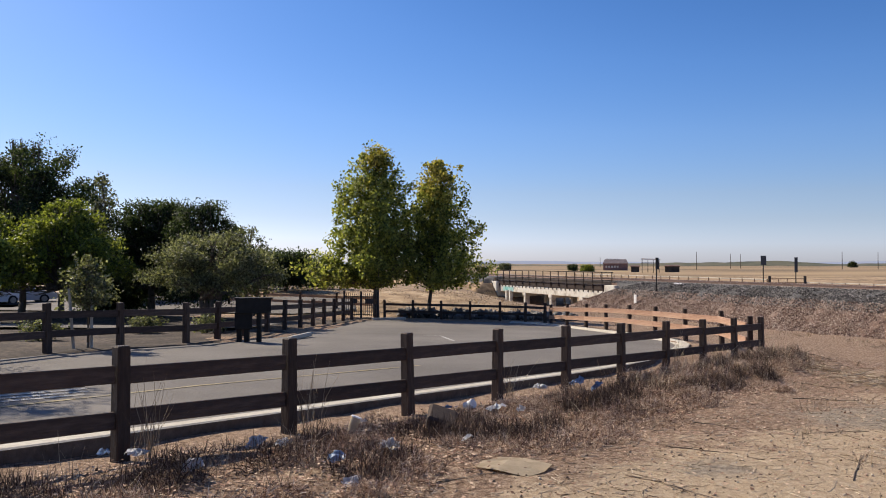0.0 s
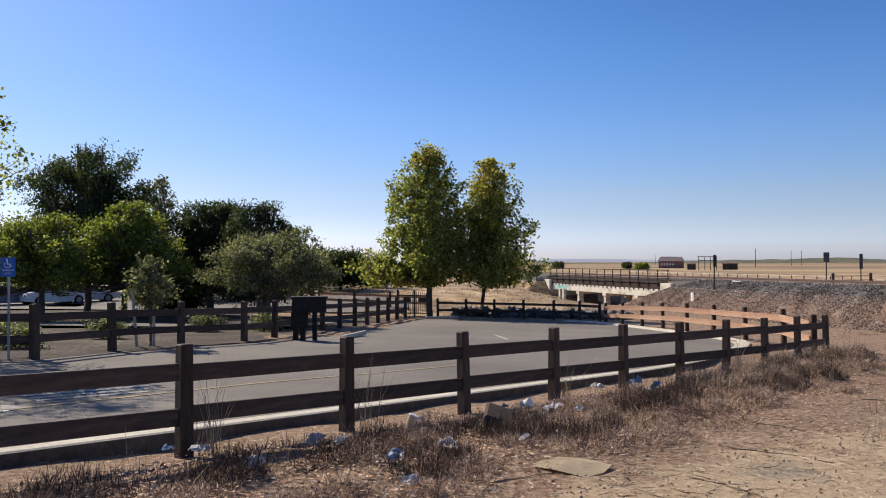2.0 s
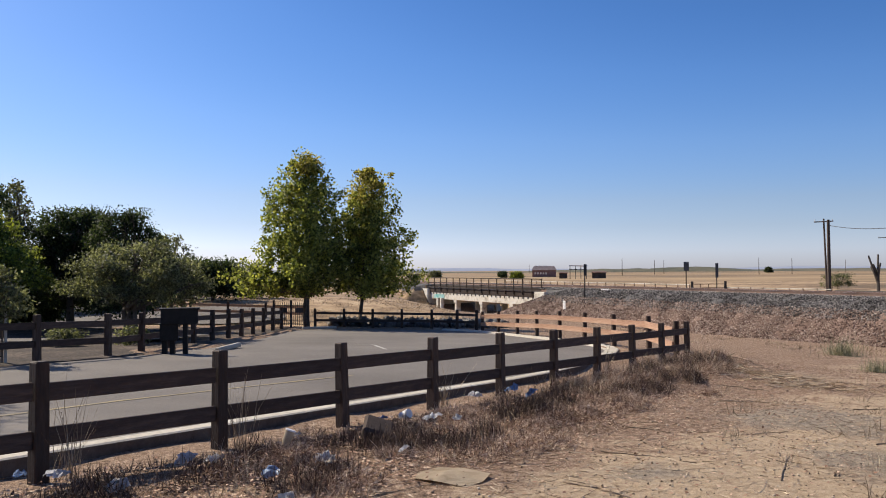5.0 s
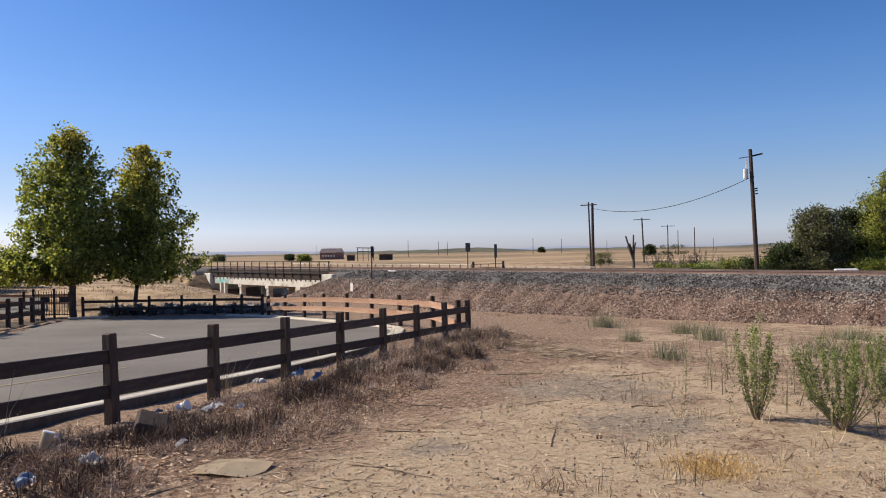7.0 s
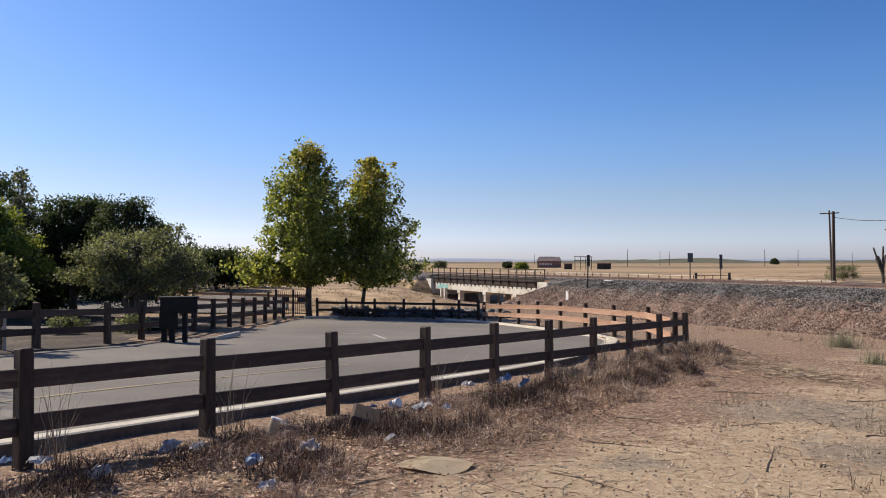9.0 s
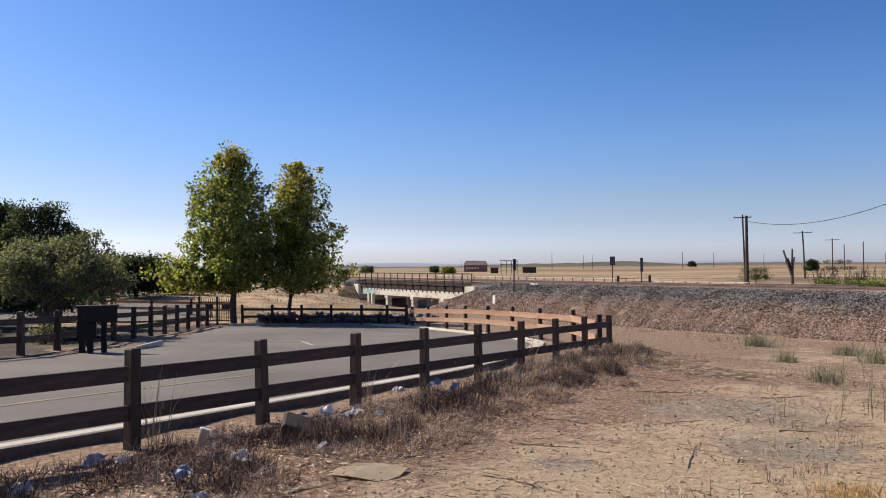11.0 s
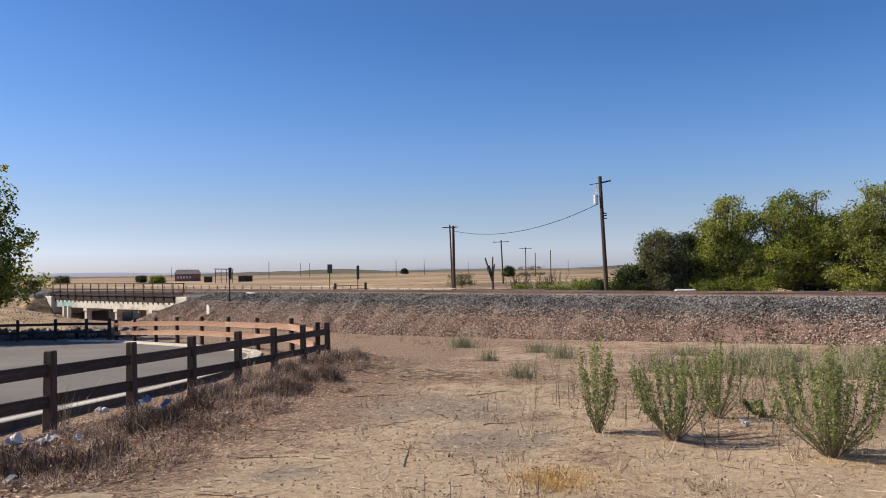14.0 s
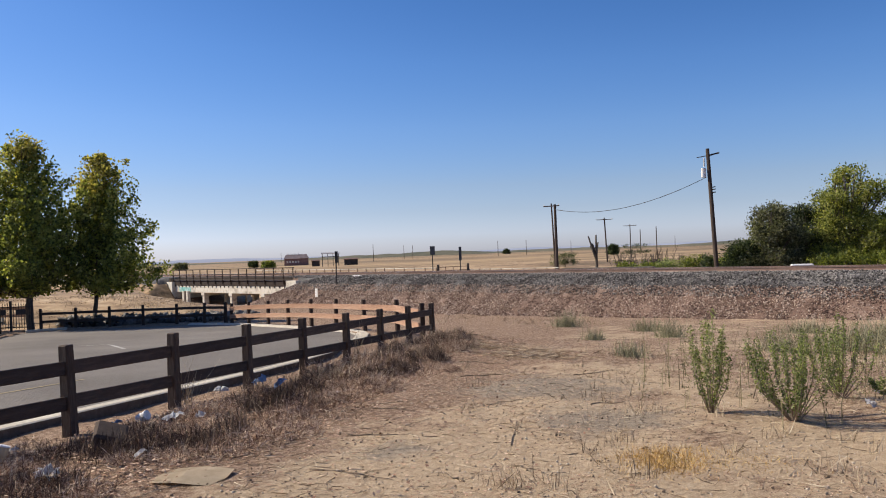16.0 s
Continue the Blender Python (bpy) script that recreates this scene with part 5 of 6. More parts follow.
TWIG = mat("twig", [(0.2, (0.12, 0.085, 0.06)), (0.8, (0.36, 0.28, 0.2))], 14, 0.9, 0.2, 60, 1.0, island=0.5)


def stick(x, y, length, yaw, r, label="bent dry stick lying on the dirt"):
    r *= 0.7
    bm = bmesh.new()
    rng = random.Random(int(x * 100 + y * 10))
    d = Vector((math.cos(radians(yaw)), math.sin(radians(yaw)), 0))
    prev = Vector((0, 0, r))
    for k in range(1, 6):
        p = d * (length * k / 5)
        q = p + Vector((rng.gauss(0, 0.03), rng.gauss(0, 0.03), r + 0.02 * rng.random())) * (1 if length > 0.4 else 0.5)
        q.z = ground_z(x + q.x, y + q.y) - ground_z(x, y) + r
        cyl(bm, prev, q, r * (1 - 0.13 * (k - 1)), r * (1 - 0.13 * k), 6)
        if k in (2, 3) and length > 0.5:
            cyl(bm, q, q + Vector((rng.gauss(0, 0.12), rng.gauss(0, 0.12), 0.05)) * length, r * 0.5, r * 0.2, 5)
        prev = q
    o = part("stick", bm, TWIG, None, smooth=True)
    o.location = (x, y, ground_z(x, y))
    return tagged(o, label, "stick", "sticks on the dirt")


for q in ((8.35, 20.6, 1.9, -64, 0.045), (7.9, 17.2, 1.6, -80, 0.03), (7.7, 15.2, 1.4, -70, 0.025), (5.5, 8.5, 0.55, 12, 0.012), (3.6, 7.0, 1.1, 58, 0.011), (1.6, 7.0, 0.9, -55, 0.012), (2.6, 5.9, 0.35, 100, 0.014), (4.2, 9.3, 0.8, 20, 0.01), (5.4, 12.3, 0.9, -15, 0.014), (2.3, 8.3, 0.7, -35, 0.012), (0.9, 8.9, 0.9, 110, 0.01), (7.0, 11.3, 1.0, 10, 0.012), (3.1, 9.9, 0.6, -40, 0.01), (-0.2, 6.6, 0.7, 25, 0.009), (6.4, 14.6, 1.1, -60, 0.016)):
    stick(*q)


def weed_plant(x, y, h, w, stems, seed, label):
    """A tall green weed: a fan of leafy stems."""
    p = tagged(new("green_weed"), label, "plant", "tall green weeds")
    p.location = (x, y, ground_z(x, y))
    rng = random.Random(seed)
    nrg = np.random.default_rng(seed)
    cs = []
    for k in range(stems):
        bm = bmesh.new()
        a, q = rng.uniform(0, 6.28), rng.random() ** 0.6
        hh = h * rng.uniform(0.6, 1.0) * (1 - 0.18 * q)
        tip = Vector((math.cos(a) * w * q, math.sin(a) * w * q, hh))
        mid = Vector((tip.x * 0.72, tip.y * 0.72, hh * 0.42))
        cyl(bm, (tip.x * 0.06, tip.y * 0.06, -0.03), mid, 0.007, 0.005, 5)
        cyl(bm, mid, tip, 0.005, 0.002, 4)
        part("stem", bm, TWIG, p)
        for j in range(64):
            t = 0.12 + 0.88 * j / 63
            c = mid * (t / 0.42) if t < 0.42 else mid.lerp(tip, (t - 0.42) / 0.58)
            if rng.random() < 0.35 + 0.65 * t:
                cs.append(c)
    v, f = leaves(np.array(cs), 0.036, 4, 0.011, seed, 0.36)
    mesh_np("foliage", v, f, WEED, p)["kind"] = "stuff"
    return p


for q in ((6.2, 7.14, 1.28, 0.24, 17, 1), (6.62, 6.36, 1.12, 0.5, 30, 2), (8.26, 7.21, 1.12, 0.45, 22, 3), (7.16, 4.85, 1.2, 0.55, 44, 4), (11.3, 6.5, 1.15, 0.5, 24, 5), (9.3, 4.6, 1.1, 0.4, 20, 6)):
    weed_plant(*q, "tall leafy green weed rooted in bare dirt")
weed_plant(8.97, 7.0, 0.3, 0.3, 8, 8, "low sprawling green weed on the dirt")


def grey_tuft(x, y, w, h, seed):
    o = blades(scatter([(0, 0, 0)], int(420 * w), w * 0.22, seed), h, 0.004, 0.55, seed + 1, 0.1)
    t = mesh_np("grey_green_tuft", *o, WEEDGREY)
    t.location = (x, y, ground_z(x, y) - 0.02)
    tagged(t, "rounded grey-green weed tuft on the dirt", "plant", "weed tufts")


WEEDGREY = mat("grey_weed", [(0.15, (0.13, 0.13, 0.075)), (0.5, (0.25, 0.245, 0.14)), (0.85, (0.42, 0.4, 0.25))], 3, 0.9, 0, big=0.6, island=0.8)
for k, q in enumerate(((9.77, 13.6, 0.75, 0.42), (15.9, 26.0, 1.4, 0.7), (14.8, 18.6, 1.1, 0.6), (13.6, 13.3, 1.5, 0.62), (14.7, 12.5, 1.5, 0.62), (14.95, 11.3, 1.8, 0.62), (15.8, 10.4, 1.8, 0.62), (16.3, 9.2, 1.6, 0.62), (12.4, 18.9, 0.8, 0.4), (17.5, 14.0, 1.6, 0.7), (16.5, 22.0, 1.2, 0.5), (18.0, 11.5, 1.6, 0.62), (20.5, 15.5, 2.0, 0.6), (21.0, 12.8, 2.2, 0.62), (22.0, 10.6, 2.2, 0.6), (19.6, 18.2, 1.6, 0.5), (21.8, 8.6, 2.0, 0.6))):
    grey_tuft(q[0], q[1], q[2] * 0.9, q[3] * 0.85, 200 + 3 * k)
# yellow patch
yp = np.concatenate([scatter([(4.36, 5.6, 0), (4.5, 5.85, 0), (4.25, 5.4, 0)], 1500, 0.2, 31), scatter([(6.9, 4.5, 0), (7.4, 4.6, 0), (4.9, 5.2, 0)], 420, 0.26, 33)])
yp[:, 2] = [ground_z(x, y) for x, y in yp[:, :2]]
YELLOWGRASS = mat("yellow_grass", [(0.15, (0.34, 0.2, 0.06)), (0.5, (0.62, 0.4, 0.14)), (0.85, (0.78, 0.58, 0.27))], 3, 0.9, 0, big=0.6, island=0.8)
stuff("yellow_grass", [blades(yp, 0.045, 0.0016, 1.1, 32)], YELLOWGRASS, "patch of yellow dried grass on the dirt", "grass")
# thin brown stalks standing in the field
st = []
while len(st) < 420:
    r, a = 8.6 + 11 * rng0.random(), radians(-36 - 27 * rng0.random() ** 0.7)
    st.append((-math.sin(a) * r, math.cos(a) * r, 0))
st = np.array([(x, y, ground_z(x, y)) for x, y, _ in st])
sv, sf = blades(st, 0.62, 0.0045, 0.09, 41, 0.0)
rngs = np.random.default_rng(5)
tw = np.repeat(st, 30, 0)
tw[:, 2] += rngs.uniform(0.1, 0.62, len(tw))
tw[:, :2] += rngs.normal(0, 0.015, (len(tw), 2))
STALK = mat("stalk", [(0.15, (0.11, 0.09, 0.045)), (0.5, (0.24, 0.215, 0.105)), (0.85, (0.4, 0.35, 0.2))], 3, 0.9, 0, big=0.6, island=0.8)
stuff("dry_stalks", [(sv, sf), leaves(tw, 0.038, 1, 0.006, 42, 0.3)], STALK, "thin dry stalks standing in the dirt", "weeds")
short = [(-math.sin(a) * r, math.cos(a) * r) for r, a in ((6 + 16 * rng0.random(), radians(-24 - 38 * rng0.random())) for _ in range(170))]
stuff("low_dry_weeds", [blades(scatter([(x, y, ground_z(x, y)) for x, y in short], 16, 0.07, 43), 0.17, 0.0028, 0.6, 44)], DRYGRASS, "small dry weeds dotted over the dirt", "weeds")

# ---- rubbish ----
BLUE = mat("blue_plastic", [(0.2, (0.18, 0.28, 0.45)), (0.8, (0.42, 0.53, 0.7))], 9, 0.35, 0.2, 30, 2.0)
PAPER = mat("white_paper", [(0.2, (0.5, 0.49, 0.5)), (0.8, (0.8, 0.79, 0.8))], 9, 0.6, 0.2, 30, 2.0)
TANBAG = mat("tan_paper", [(0.2, (0.32, 0.24, 0.15)), (0.8, (0.55, 0.45, 0.32))], 9, 0.8, 0.2, 30, 2.0)
CARD = mat("cardboard", [(0.2, (0.42, 0.33, 0.22)), (0.8, (0.66, 0.55, 0.4))], 5, 0.85, 0.15, 40, 1.2)


def crumpled(name, x, y, w, h, material, label, seed, lift=0.12, category="rubbish"):
    """A creased scrap of plastic or paper."""
    rng = random.Random(seed)
    n = 7
    bm = bmesh.new()
    g = [[bm.verts.new(((i / (n - 1) - 0.5) * w + rng.gauss(0, w * 0.06), (j / (n - 1) - 0.5) * w * 0.8 + rng.gauss(0, w * 0.06), h * (0.25 + rng.random()) * (1 - 1.4 * ((i / (n - 1) - 0.5) ** 2 + (j / (n - 1) - 0.5) ** 2)))) for i in range(n)] for j in range(n)]
    for j in range(n - 1):
        for i in range(n - 1):
            if not ((i in (0, n - 2)) and (j in (0, n - 2))):
                bm.faces.new((g[j][i], g[j][i + 1], g[j + 1][i + 1], g[j + 1][i]))
    bmesh.ops.solidify(bm, geom=bm.faces, thickness=0.004)
    o = part(name, bm, material)
    o.matrix_basis = pose(x, y, ground_z(x, y) + lift * 0.5, rng.uniform(-15, 35), rng.uniform(-15, 15), rng.uniform(0, 360))
    return tagged(o, label, category, "rubbish in the weeds")


for k, (nm, x, y, w, h, m, lab, lf) in enumerate((
        ("plastic_bag", 2.08, 12.25, 0.24, 0.14, BLUE, "crumpled light blue plastic bag in the weeds", 0.22),
        ("plastic_bag", 2.4, 12.3, 0.24, 0.1, BLUE, "torn blue plastic bag in the weeds", 0.14),
        ("plastic_bag", 1.5, 12.3, 0.2, 0.1, PAPER, "pale plastic scrap caught in the weeds", 0.18),
        ("plastic_box", -0.91, 6.85, 0.16, 0.07, BLUE, "crushed blue plastic wrapper in the weeds", 0.1),
        ("paper_scrap", -0.74, 6.42, 0.14, 0.06, PAPER, "white paper scrap on the dirt", 0.03),
        ("paper_scrap", -2.6, 6.78, 0.2, 0.08, PAPER, "white crumpled paper in the weeds", 0.14),
        ("paper_scrap", -2.0, 6.35, 0.16, 0.07, PAPER, "white plastic scrap in the weeds", 0.12),
        ("paper_scrap", -0.5, 7.45, 0.18, 0.08, PAPER, "pale lilac plastic scrap in the weeds", 0.14),
        ("paper_scrap", -1.72, 7.35, 0.2, 0.08, PAPER, "greyish white scrap in the weeds", 0.14),
        ("paper_scrap", -1.45, 7.2, 0.16, 0.08, PAPER, "greyish white scrap in the weeds", 0.14),
        ("paper_scrap", -0.86, 8.6, 0.13, 0.06, PAPER, "small white scrap below the fence", 0.1),
        ("paper_scrap", 0.65, 9.7, 0.22, 0.09, PAPER, "white torn paper among dead stems", 0.2),
        ("paper_scrap", 0.95, 9.6, 0.12, 0.07, PAPER, "white torn paper among dead stems", 0.2),
        ("paper_scrap", 3.0, 11.2, 0.1, 0.04, PAPER, "small white scrap on the dirt", 0.04),
        ("plastic_scrap", -3.3, 7.75, 0.12, 0.07, BLUE, "bright blue plastic scrap by a fence post", 0.1),
        ("paper_scrap", 7.9, 6.5, 0.16, 0.05, PAPER, "white scrap lying between the weeds", 0.03),
        ("paper_scrap", 9.1, 7.3, 0.2, 0.05, PAPER, "white scrap lying between the weeds", 0.03),
        ("paper_scrap", 7.6, 5.2, 0.1, 0.05, PAPER, "white scrap lying between the weeds", 0.03),
        ("paper_scrap", 0.25, 7.9, 0.13, 0.06, PAPER, "grey scrap in the weeds", 0.12),
        ("paper_scrap", 0.05, 9.55, 0.12, 0.05, BLUE, "grey-blue scrap in the weeds", 0.2))):
    crumpled(nm, x, y, w, h, m, lab, 300 + k, lf)


def paper_cup(x, y, r, h, material, label, tilt):
    c = tagged(new("paper_cup"), label, "cup", "rubbish in the weeds")
    c.matrix_basis = pose(x, y, ground_z(x, y) + 0.1, tilt, 20, 40)
    bm = bmesh.new()
    cyl(bm, (0, 0, 0), (0, 0, h), r * 0.75, r, 14)
    part("cup", bm, material, c)
    bm = bmesh.new()
    cyl(bm, (0, 0, h), (0, 0, h + 0.012), r * 1.06, r * 1.02, 14)
    part("rim", bm, PAPER, c)


paper_cup(0.27, 9.75, 0.055, 0.13, PAPER, "white paper cup lying in the weeds", 70)
paper_cup(-0.9, 7.75, 0.05, 0.16, TANBAG, "tan paper carton standing in the weeds", 8)


def cardboard():
    bm = bmesh.new()
    rows = [[(0.0, 0.0), (0.25, -0.03), (0.55, 0.0)], [(-0.07, 0.2), (0.22, 0.22), (0.6, 0.2)], [(0.0, 0.42), (0.26, 0.46), (0.56, 0.4)]]
    hz = [[0.0, 0.02, 0.0], [0.0, 0.05, 0.01], [0.01, 0.025, 0.03]]
    v = [[bm.verts.new((x, y, h)) for (x, y), h in zip(r, hh)] for r, hh in zip(rows, hz)]
    for j in range(2):
        for i in range(2):
            bm.faces.new((v[j][i], v[j][i + 1], v[j + 1][i + 1], v[j + 1][i]))
    bmesh.ops.solidify(bm, geom=bm.faces, thickness=0.006)
    o = part("cardboard_sheet", bm, CARD)
    o.matrix_basis = pose(0.28, 7.1, ground_z(0.5, 7.1) + 0.012, 0, 0, -38)
    tagged(o, "flattened creased piece of tan cardboard on the dirt", "cardboard")
    bm = bmesh.new()
    box(bm, 0.32, 0.3, 0.2, pose(0, 0, 0.05, 24, 18, 0), 0.03)
    for q in bm.verts:
        q.co += Vector((noise.noise(q.co * 9), noise.noise(q.co * 8 + Vector((5, 0, 0))), 0)) * 0.03
    o = part("dark_brown_box", bm, mat("brown_box", [(0.2, (0.05, 0.035, 0.027)), (0.8, (0.12, 0.085, 0.065))], 6, 0.9, 0.2, 40, 1.0))
    o.location = (-0.02, 8.75, ground_z(0, 8.75) + 0.05)
    tagged(o, "crushed dark brown carton in the weeds", "box")


cardboard()
# ---- things round the lot ----
MARK = mat("road_paint", [(0.38, (0.2, 0.185, 0.165)), (0.62, (0.5, 0.48, 0.44))], 30, 0.8, 0.1, 90, 1.5)
YELLOWMARK = mat("yellow_road_paint", [(0.3, (0.2, 0.17, 0.12)), (0.75, (0.42, 0.33, 0.17))], 30, 0.8, 0.1, 90, 1.5)


def lot_line(p, q, w, material=None, label="worn white painted line on the asphalt"):
    p, q = Vector(p), Vector(q)
    s = Vector((-(q - p).y, (q - p).x)).normalized() * w / 2
    bm = bmesh.new()
    n = 10
    rows = []
    for k in range(n + 1):
        c = p.lerp(q, k / n)
        rows.append([bm.verts.new((a.x, a.y, plane_z(a.x, a.y) - 0.013)) for a in (c - s, c + s)])
    for a, b in zip(rows, rows[1:]):
        bm.faces.new((a[0], a[1], b[1], b[0]))
    tagged(part("painted_line", bm, material or MARK), label, "marking", "lot markings", kind="structure")


for k in range(6):
    t = k / 5
    lot_line(Vector((-7.37, 11.45)).lerp(Vector((-6.3, 10.5)), t), Vector((-6.03, 13.24)).lerp(Vector((-5.2, 11.7)), t), 0.14)
lot_line((-7.5, 9.9), (-6.1, 9.75), 0.5)
lot_line((-6.4, 9.4), (-4.0, 12.9), 0.1, YELLOWMARK, "faint yellow painted line on the asphalt")
lot_line((-4.0, 12.9), (-0.5, 17.0), 0.08, YELLOWMARK, "faint yellow painted line on the asphalt")
lot_line((-0.1, 28.4), (0.35, 25.6), 0.1)
lot_line((-0.1, 28.4), (-1.2, 28.6), 0.1)
SIGNBLUE = mat("sign_blue", [(0.3, (0.02, 0.09, 0.32)), (0.7, (0.03, 0.13, 0.42))], 5, 0.5, 0, big=1.0)
GALV = mat("galvanised_steel", [(0.3, (0.25, 0.25, 0.25)), (0.7, (0.42, 0.42, 0.41))], 20, 0.5, 0.1, 60, 1.0, metal=0.4)


def text_part(body, size, material, parent, m):
    cu = bpy.data.curves.new("lettering", "FONT")
    cu.body, cu.size, cu.align_x, cu.extrude = body, size, "CENTER", 0.001
    cu.materials.append(material)
    o = new("lettering", cu)
    o.parent = parent
    o.matrix_basis = m


def parking_sign():
    s = tagged(new("parking_sign"), "blue accessible parking sign on a galvanised post", "sign")
    x, y = -10.07, 15.78
    s.location = (x, y, plane_z(x, y))
    z0 = s.location.z
    zt = 1.78 + 18.7 * math.tan(radians(0.4))
    bm = bmesh.new()
    cyl(bm, (0, 0.03, -0.2), (0, 0.03, zt - z0), 0.025, n=8)
    part("post", bm, GALV, s)
    m = pose(0, 0, zt - z0 - 0.19, 90, 0, 32)
    bm = bmesh.new()
    box(bm, 0.27, 0.40, 0.006, m)
    part("plate", bm, SIGNBLUE, s)
    bm = bmesh.new()
    f = lambda a, b, c, d, rz=0: box(bm, c, d, 0.003, m @ pose(a, b, 0.006, 0, 0, rz))
    f(-0.02, 0.155, 0.03, 0.03)
    f(-0.015, 0.10, 0.02, 0.09, 8)
    f(0.02, 0.06, 0.07, 0.02)
    f(0.05, 0.03, 0.02, 0.06, 25)
    for k in range(9):
        a = radians(150 + k * 25)
        f(-0.015 + 0.055 * math.cos(a), 0.045 + 0.055 * math.sin(a), 0.022, 0.014, math.degrees(a) + 90)
    part("symbol", bm, WHITE, s, "white wheelchair symbol")
    text_part("PARKING", 0.052, WHITE, s, m @ pose(0, -0.085, 0.0045))
    text_part("ONLY", 0.052, WHITE, s, m @ pose(0, -0.15, 0.0045))


parking_sign()


def info_board():
    b = tagged(new("information_board"), "dark timber notice board on two posts seen from behind", "notice board")
    x, y = -5.62, 23.6
    b.location = (x, y, plane_z(x, y))
    for q, w in ((-0.42, 0.14), (-0.2, 0.14), (0.16, 0.13)):
        bm = bmesh.new()
        box(bm, w, 0.14, 1.3, pose(q, 0.02 * q, 0.4), 0.01)
        part("post", bm, BLACKWOOD, b)
    bm = bmesh.new()
    box(bm, 0.5, 0.3, 0.5, pose(-0.3, 0, 0.62, 0, 0, 12), 0.01)
    part("cabinet", bm, BLACKWOOD, b)
    bm = bmesh.new()
    box(bm, 1.02, 0.1, 0.42, pose(0.02, -0.12, 1.05, 0, 0, 12), 0.01)
    part("panel", bm, BLACKWOOD, b)
    bm = bmesh.new()
    box(bm, 1.1, 0.16, 0.05, pose(0.02, -0.1, 1.28, 8, 0, 12), 0.01)
    part("cap", bm, BLACKWOOD, b)


# Near-black wood: the deep shade on the notice board is put into it.
BLACKWOOD = mat("shade_black_wood", [(0.25, (0.008, 0.007, 0.006)), (0.7, (0.02, 0.017, 0.015))], 9, 0.75, 0.2, 60, 0.8)
info_board()


def wheel_stop(x, y, yaw):
    bm = bmesh.new()
    box(bm, 1.8, 0.16, 0.14, pose(0, 0, 0.07), 0.03)
    o = part("wheel_stop", bm, KERB)
    o.matrix_basis = pose(x, y, plane_z(x, y) - 0.02, 0, 0, yaw)
    tagged(o, "pale concrete wheel stop on the asphalt", "wheel stop", "wheel stops")


wheel_stop(-4.6, 25.6, 78)
wheel_stop(-2.9, 42.6, 10)


def iron_gate():
    g = tagged(new("iron_gate"), "double dark iron gate with pointed bars and small plates", "gate")
    a, b = Vector((-5.5, 44.3, plane_z(-5.5, 44.3))), Vector((-3.6, 44.0, plane_z(-3.6, 44.0)))
    g.location = a
    d = b - a
    for q in (0.0, 0.5, 1.0):
        bm = bmesh.new()
        cyl(bm, d * q + Vector((0, 0, -0.2)), d * q + Vector((0, 0, 1.5)), 0.06, n=8)
        part("gate_post", bm, STEEL, g)
    for z in (0.2, 1.2):
        bm = bmesh.new()
        cyl(bm, Vector((0, 0, z)), d + Vector((0, 0, z)), 0.025, n=6)
        part("cross_bar", bm, STEEL, g)
    for k in range(1, 16):
        bm = bmesh.new()
        p = d * (k / 16)
        cyl(bm, p + Vector((0, 0, 0.12)), p + Vector((0, 0, 1.3)), 0.015, n=5)
        cyl(bm, p + Vector((0, 0, 1.3)), p + Vector((0, 0, 1.42)), 0.025, 0.002, 5)
        part("bar", bm, STEEL, g)
    for q in (0.28, 0.74):
        bm = bmesh.new()
        box(bm, 0.42, 0.03, 0.26, pose(*(d * q + Vector((0, -0.05, 0.95)))), 0.004)
        part("plate", bm, STEEL, g)


iron_gate()


# ---- parked cars ----
GLASS = mat("car_glass", [(0.3, (0.015, 0.017, 0.02)), (0.7, (0.03, 0.033, 0.037))], 2, 0.08, 0, big=1.0, spec=0.6)
TYRE = mat("tyre_rubber", [(0.3, (0.015, 0.015, 0.015)), (0.7, (0.035, 0.035, 0.035))], 20, 0.9, 0, big=1.0)


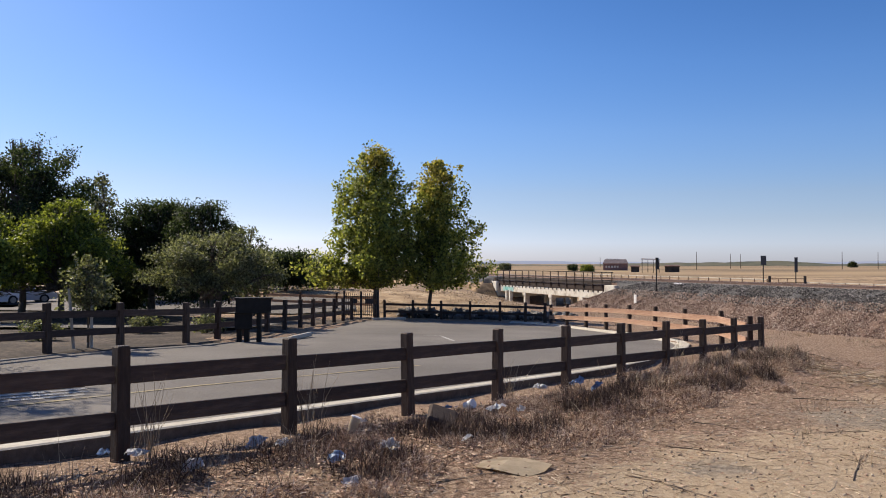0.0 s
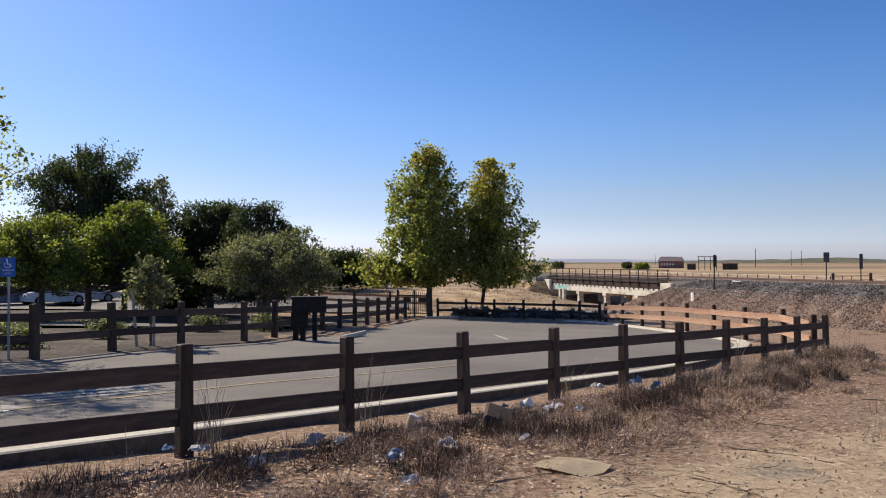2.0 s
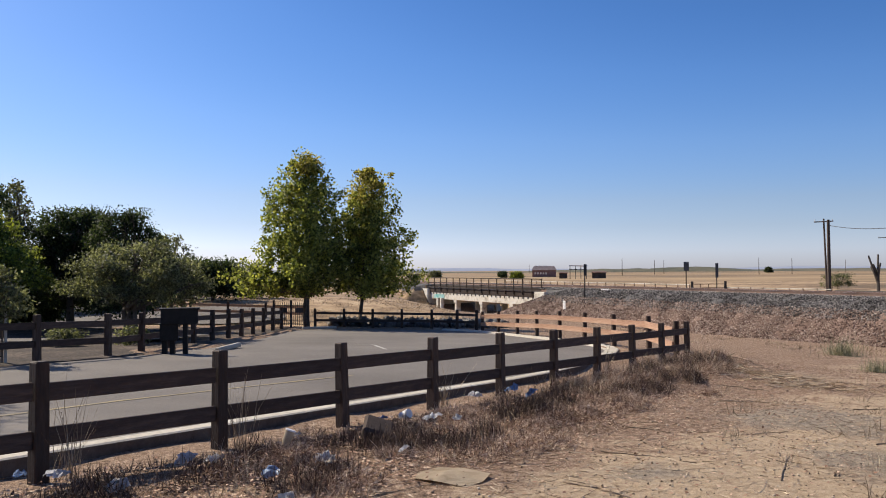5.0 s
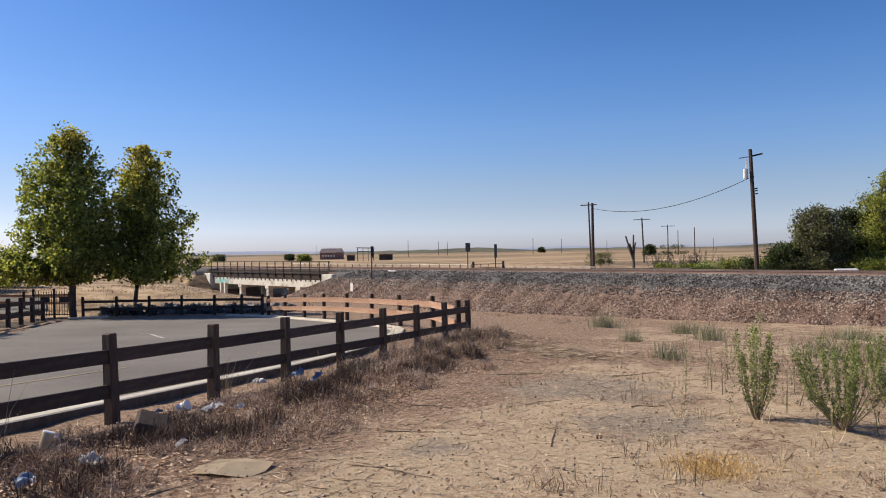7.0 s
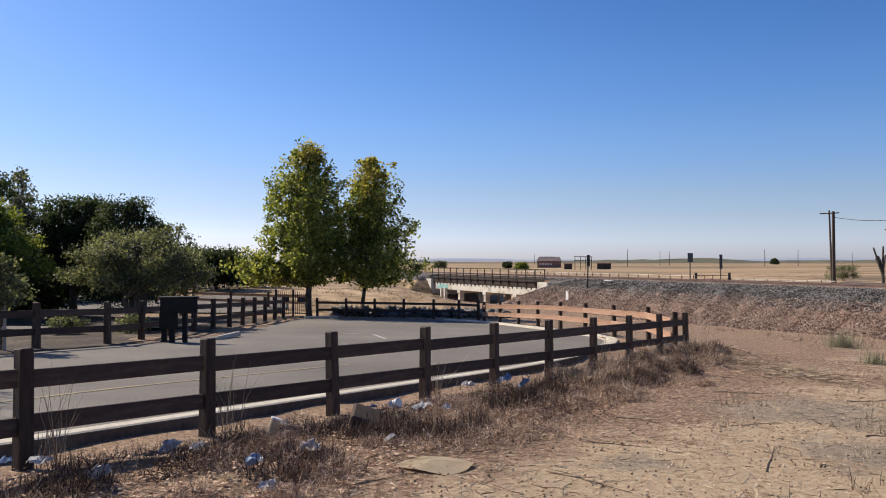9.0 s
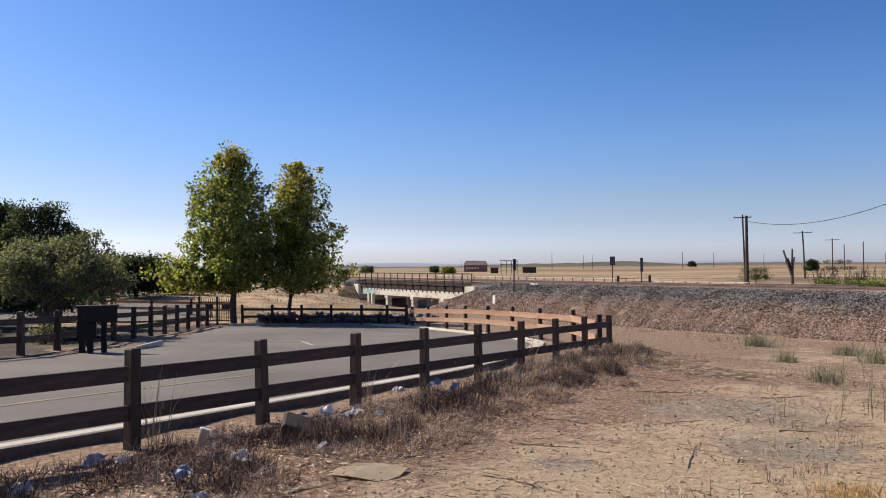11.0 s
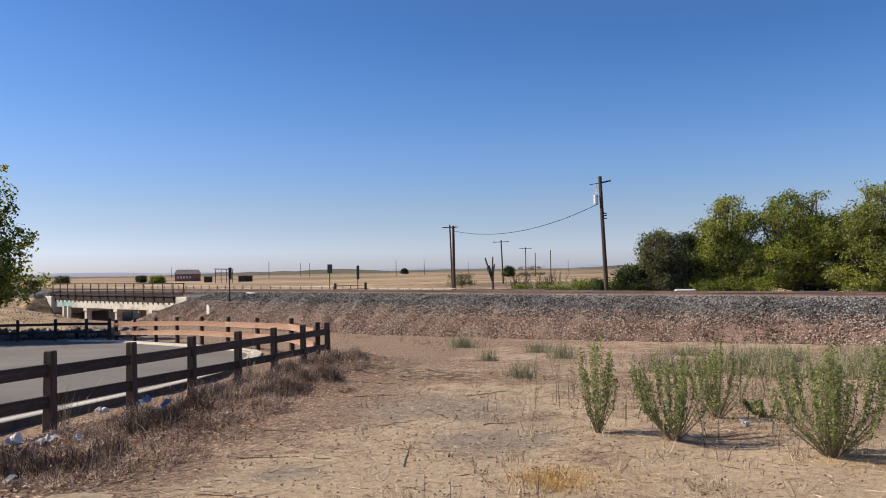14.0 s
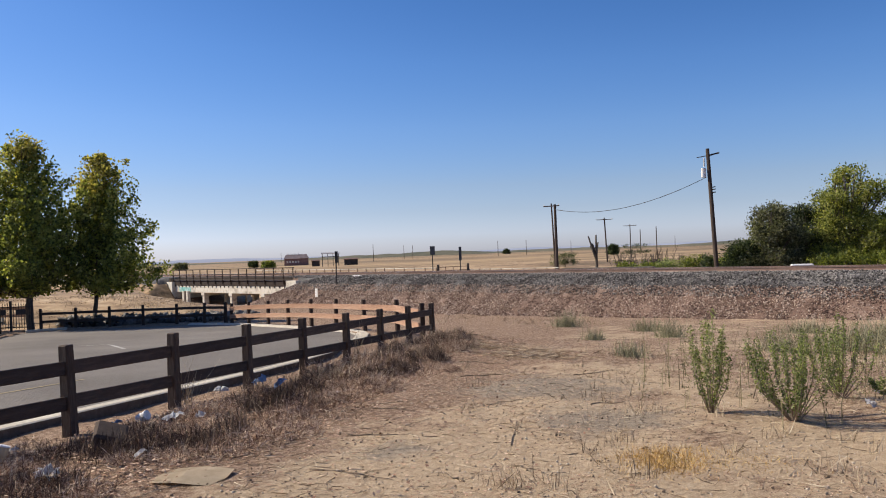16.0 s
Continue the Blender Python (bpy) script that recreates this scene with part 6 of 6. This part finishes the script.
def car(x, y, yaw, paint, label):
    c = tagged(new("parked_car"), label, "car", "parked cars")
    c.matrix_basis = pose(x, y, gz(x, y) + 0.02, 0, 0, yaw)

    def shell(name, sect, material, half):
        bm = bmesh.new()
        rows = []
        for s, k in ((-1, 1.0), (-0.86, 0.0), (0.86, 0.0), (1, 1.0)):
            rows.append([bm.verts.new((px, half * s, pz - 0.04 * k * (pz > 0.5))) for px, pz in sect])
        m = len(sect)
        for r0, r1 in zip(rows, rows[1:]):
            for i in range(m):
                bm.faces.new((r0[i], r0[(i + 1) % m], r1[(i + 1) % m], r1[i]))
        bm.faces.new(rows[0])
        bm.faces.new(rows[-1][::-1])
        bmesh.ops.recalc_face_normals(bm, faces=bm.faces)
        return part(name, bm, material, c)
    shell("body", [(-2.2, 0.3), (-2.25, 0.62), (-2.1, 0.92), (-1.3, 0.98), (0.9, 0.96), (1.9, 0.84), (2.2, 0.66), (2.22, 0.3), (1.0, 0.22), (-1.2, 0.22)], paint, 0.88)
    shell("windows", [(-1.85, 0.95), (-1.2, 1.36), (0.1, 1.4), (1.0, 0.95)], GLASS, 0.77)
    shell("roof", [(-1.2, 1.36), (-1.0, 1.43), (-0.1, 1.45), (0.15, 1.39)], paint, 0.74)
    for wx in (-1.35, 1.35):
        for wy in (-0.82, 0.82):
            bm = bmesh.new()
            cyl(bm, (wx, wy - 0.1, 0.32), (wx, wy + 0.1, 0.32), 0.32, n=18)
            w = part("wheel", bm, TYRE, c)
            bm = bmesh.new()
            s = 1 if wy > 0 else -1
            cyl(bm, (wx, wy + 0.08 * s, 0.32), (wx, wy + 0.115 * s, 0.32), 0.2, n=14)
            part("rim", bm, GALV, w)
    for hx, m in ((2.17, WHITE), (-2.2, SIGNRED)):
        for hy in (-0.62, 0.62):
            bm = bmesh.new()
            box(bm, 0.08, 0.3, 0.12, pose(hx, hy, 0.7), 0.01)
            part("headlight" if hx > 0 else "tail_light", bm, m, c)


SIGNRED = mat("lamp_red", [(0.3, (0.25, 0.02, 0.02)), (0.7, (0.35, 0.03, 0.03))], 5, 0.3, 0, big=1.0)


def paint(name, a):
    return mat(name, [(0.3, a), (0.7, tuple(min(1, q * 1.15) for q in a))], 1, 0.25, 0, big=0.5, spec=0.5)


for az, r, yaw, colour, lab in ((32.4, 62, 50, paint("car_blue_grey", (0.1, 0.13, 0.19)), "blue-grey sedan parked under the trees"), (29.9, 62, 55, paint("car_white", (0.72, 0.73, 0.74)), "white sedan parked under the trees"), (28.0, 64, 40, paint("car_silver", (0.5, 0.51, 0.53)), "silver sedan parked under the trees")):
    p_ = at_az(az, r)
    car(p_[0], p_[1], yaw, colour, lab)
p_ = at_az(-55.2, 63)
car(p_[0], p_[1], 35, paint("car_white_far", (0.75, 0.75, 0.74)), "white car half hidden by trees beyond the track")
# paved strips behind the planted edge
def paved(pts, label):
    bm = bmesh.new()
    vs = [bm.verts.new((x, y, 0)) for x, y in pts]
    bmesh.ops.triangulate(bm, faces=[bm.faces.new(vs)])
    for _ in range(3):
        bmesh.ops.subdivide_edges(bm, edges=bm.edges, cuts=1, use_grid_fill=True)
    for v in bm.verts:
        v.co.z = gz(v.co.x, v.co.y) + 0.09
    tagged(part("pavement", bm, ASPHALT), label, "pavement", kind="structure")


paved([(-60, 50), (-60, 72), (-25, 72.5), (-15, 52), (-22, 46)], "grey asphalt of a second parking area")
paved([(-40, 24), (-40, 27.5), (-9.6, 30.5), (-7.4, 34), (-6.8, 33.6), (-7.6, 30), (-8.6, 28.6)], "pale asphalt path behind the planted strip")
paved([(-30, 47.5), (-30, 53.5), (-14, 55), (-6.2, 55.5), (-5.6, 50.5), (-9, 47.5)], "shaded grey asphalt drive beyond the gate")
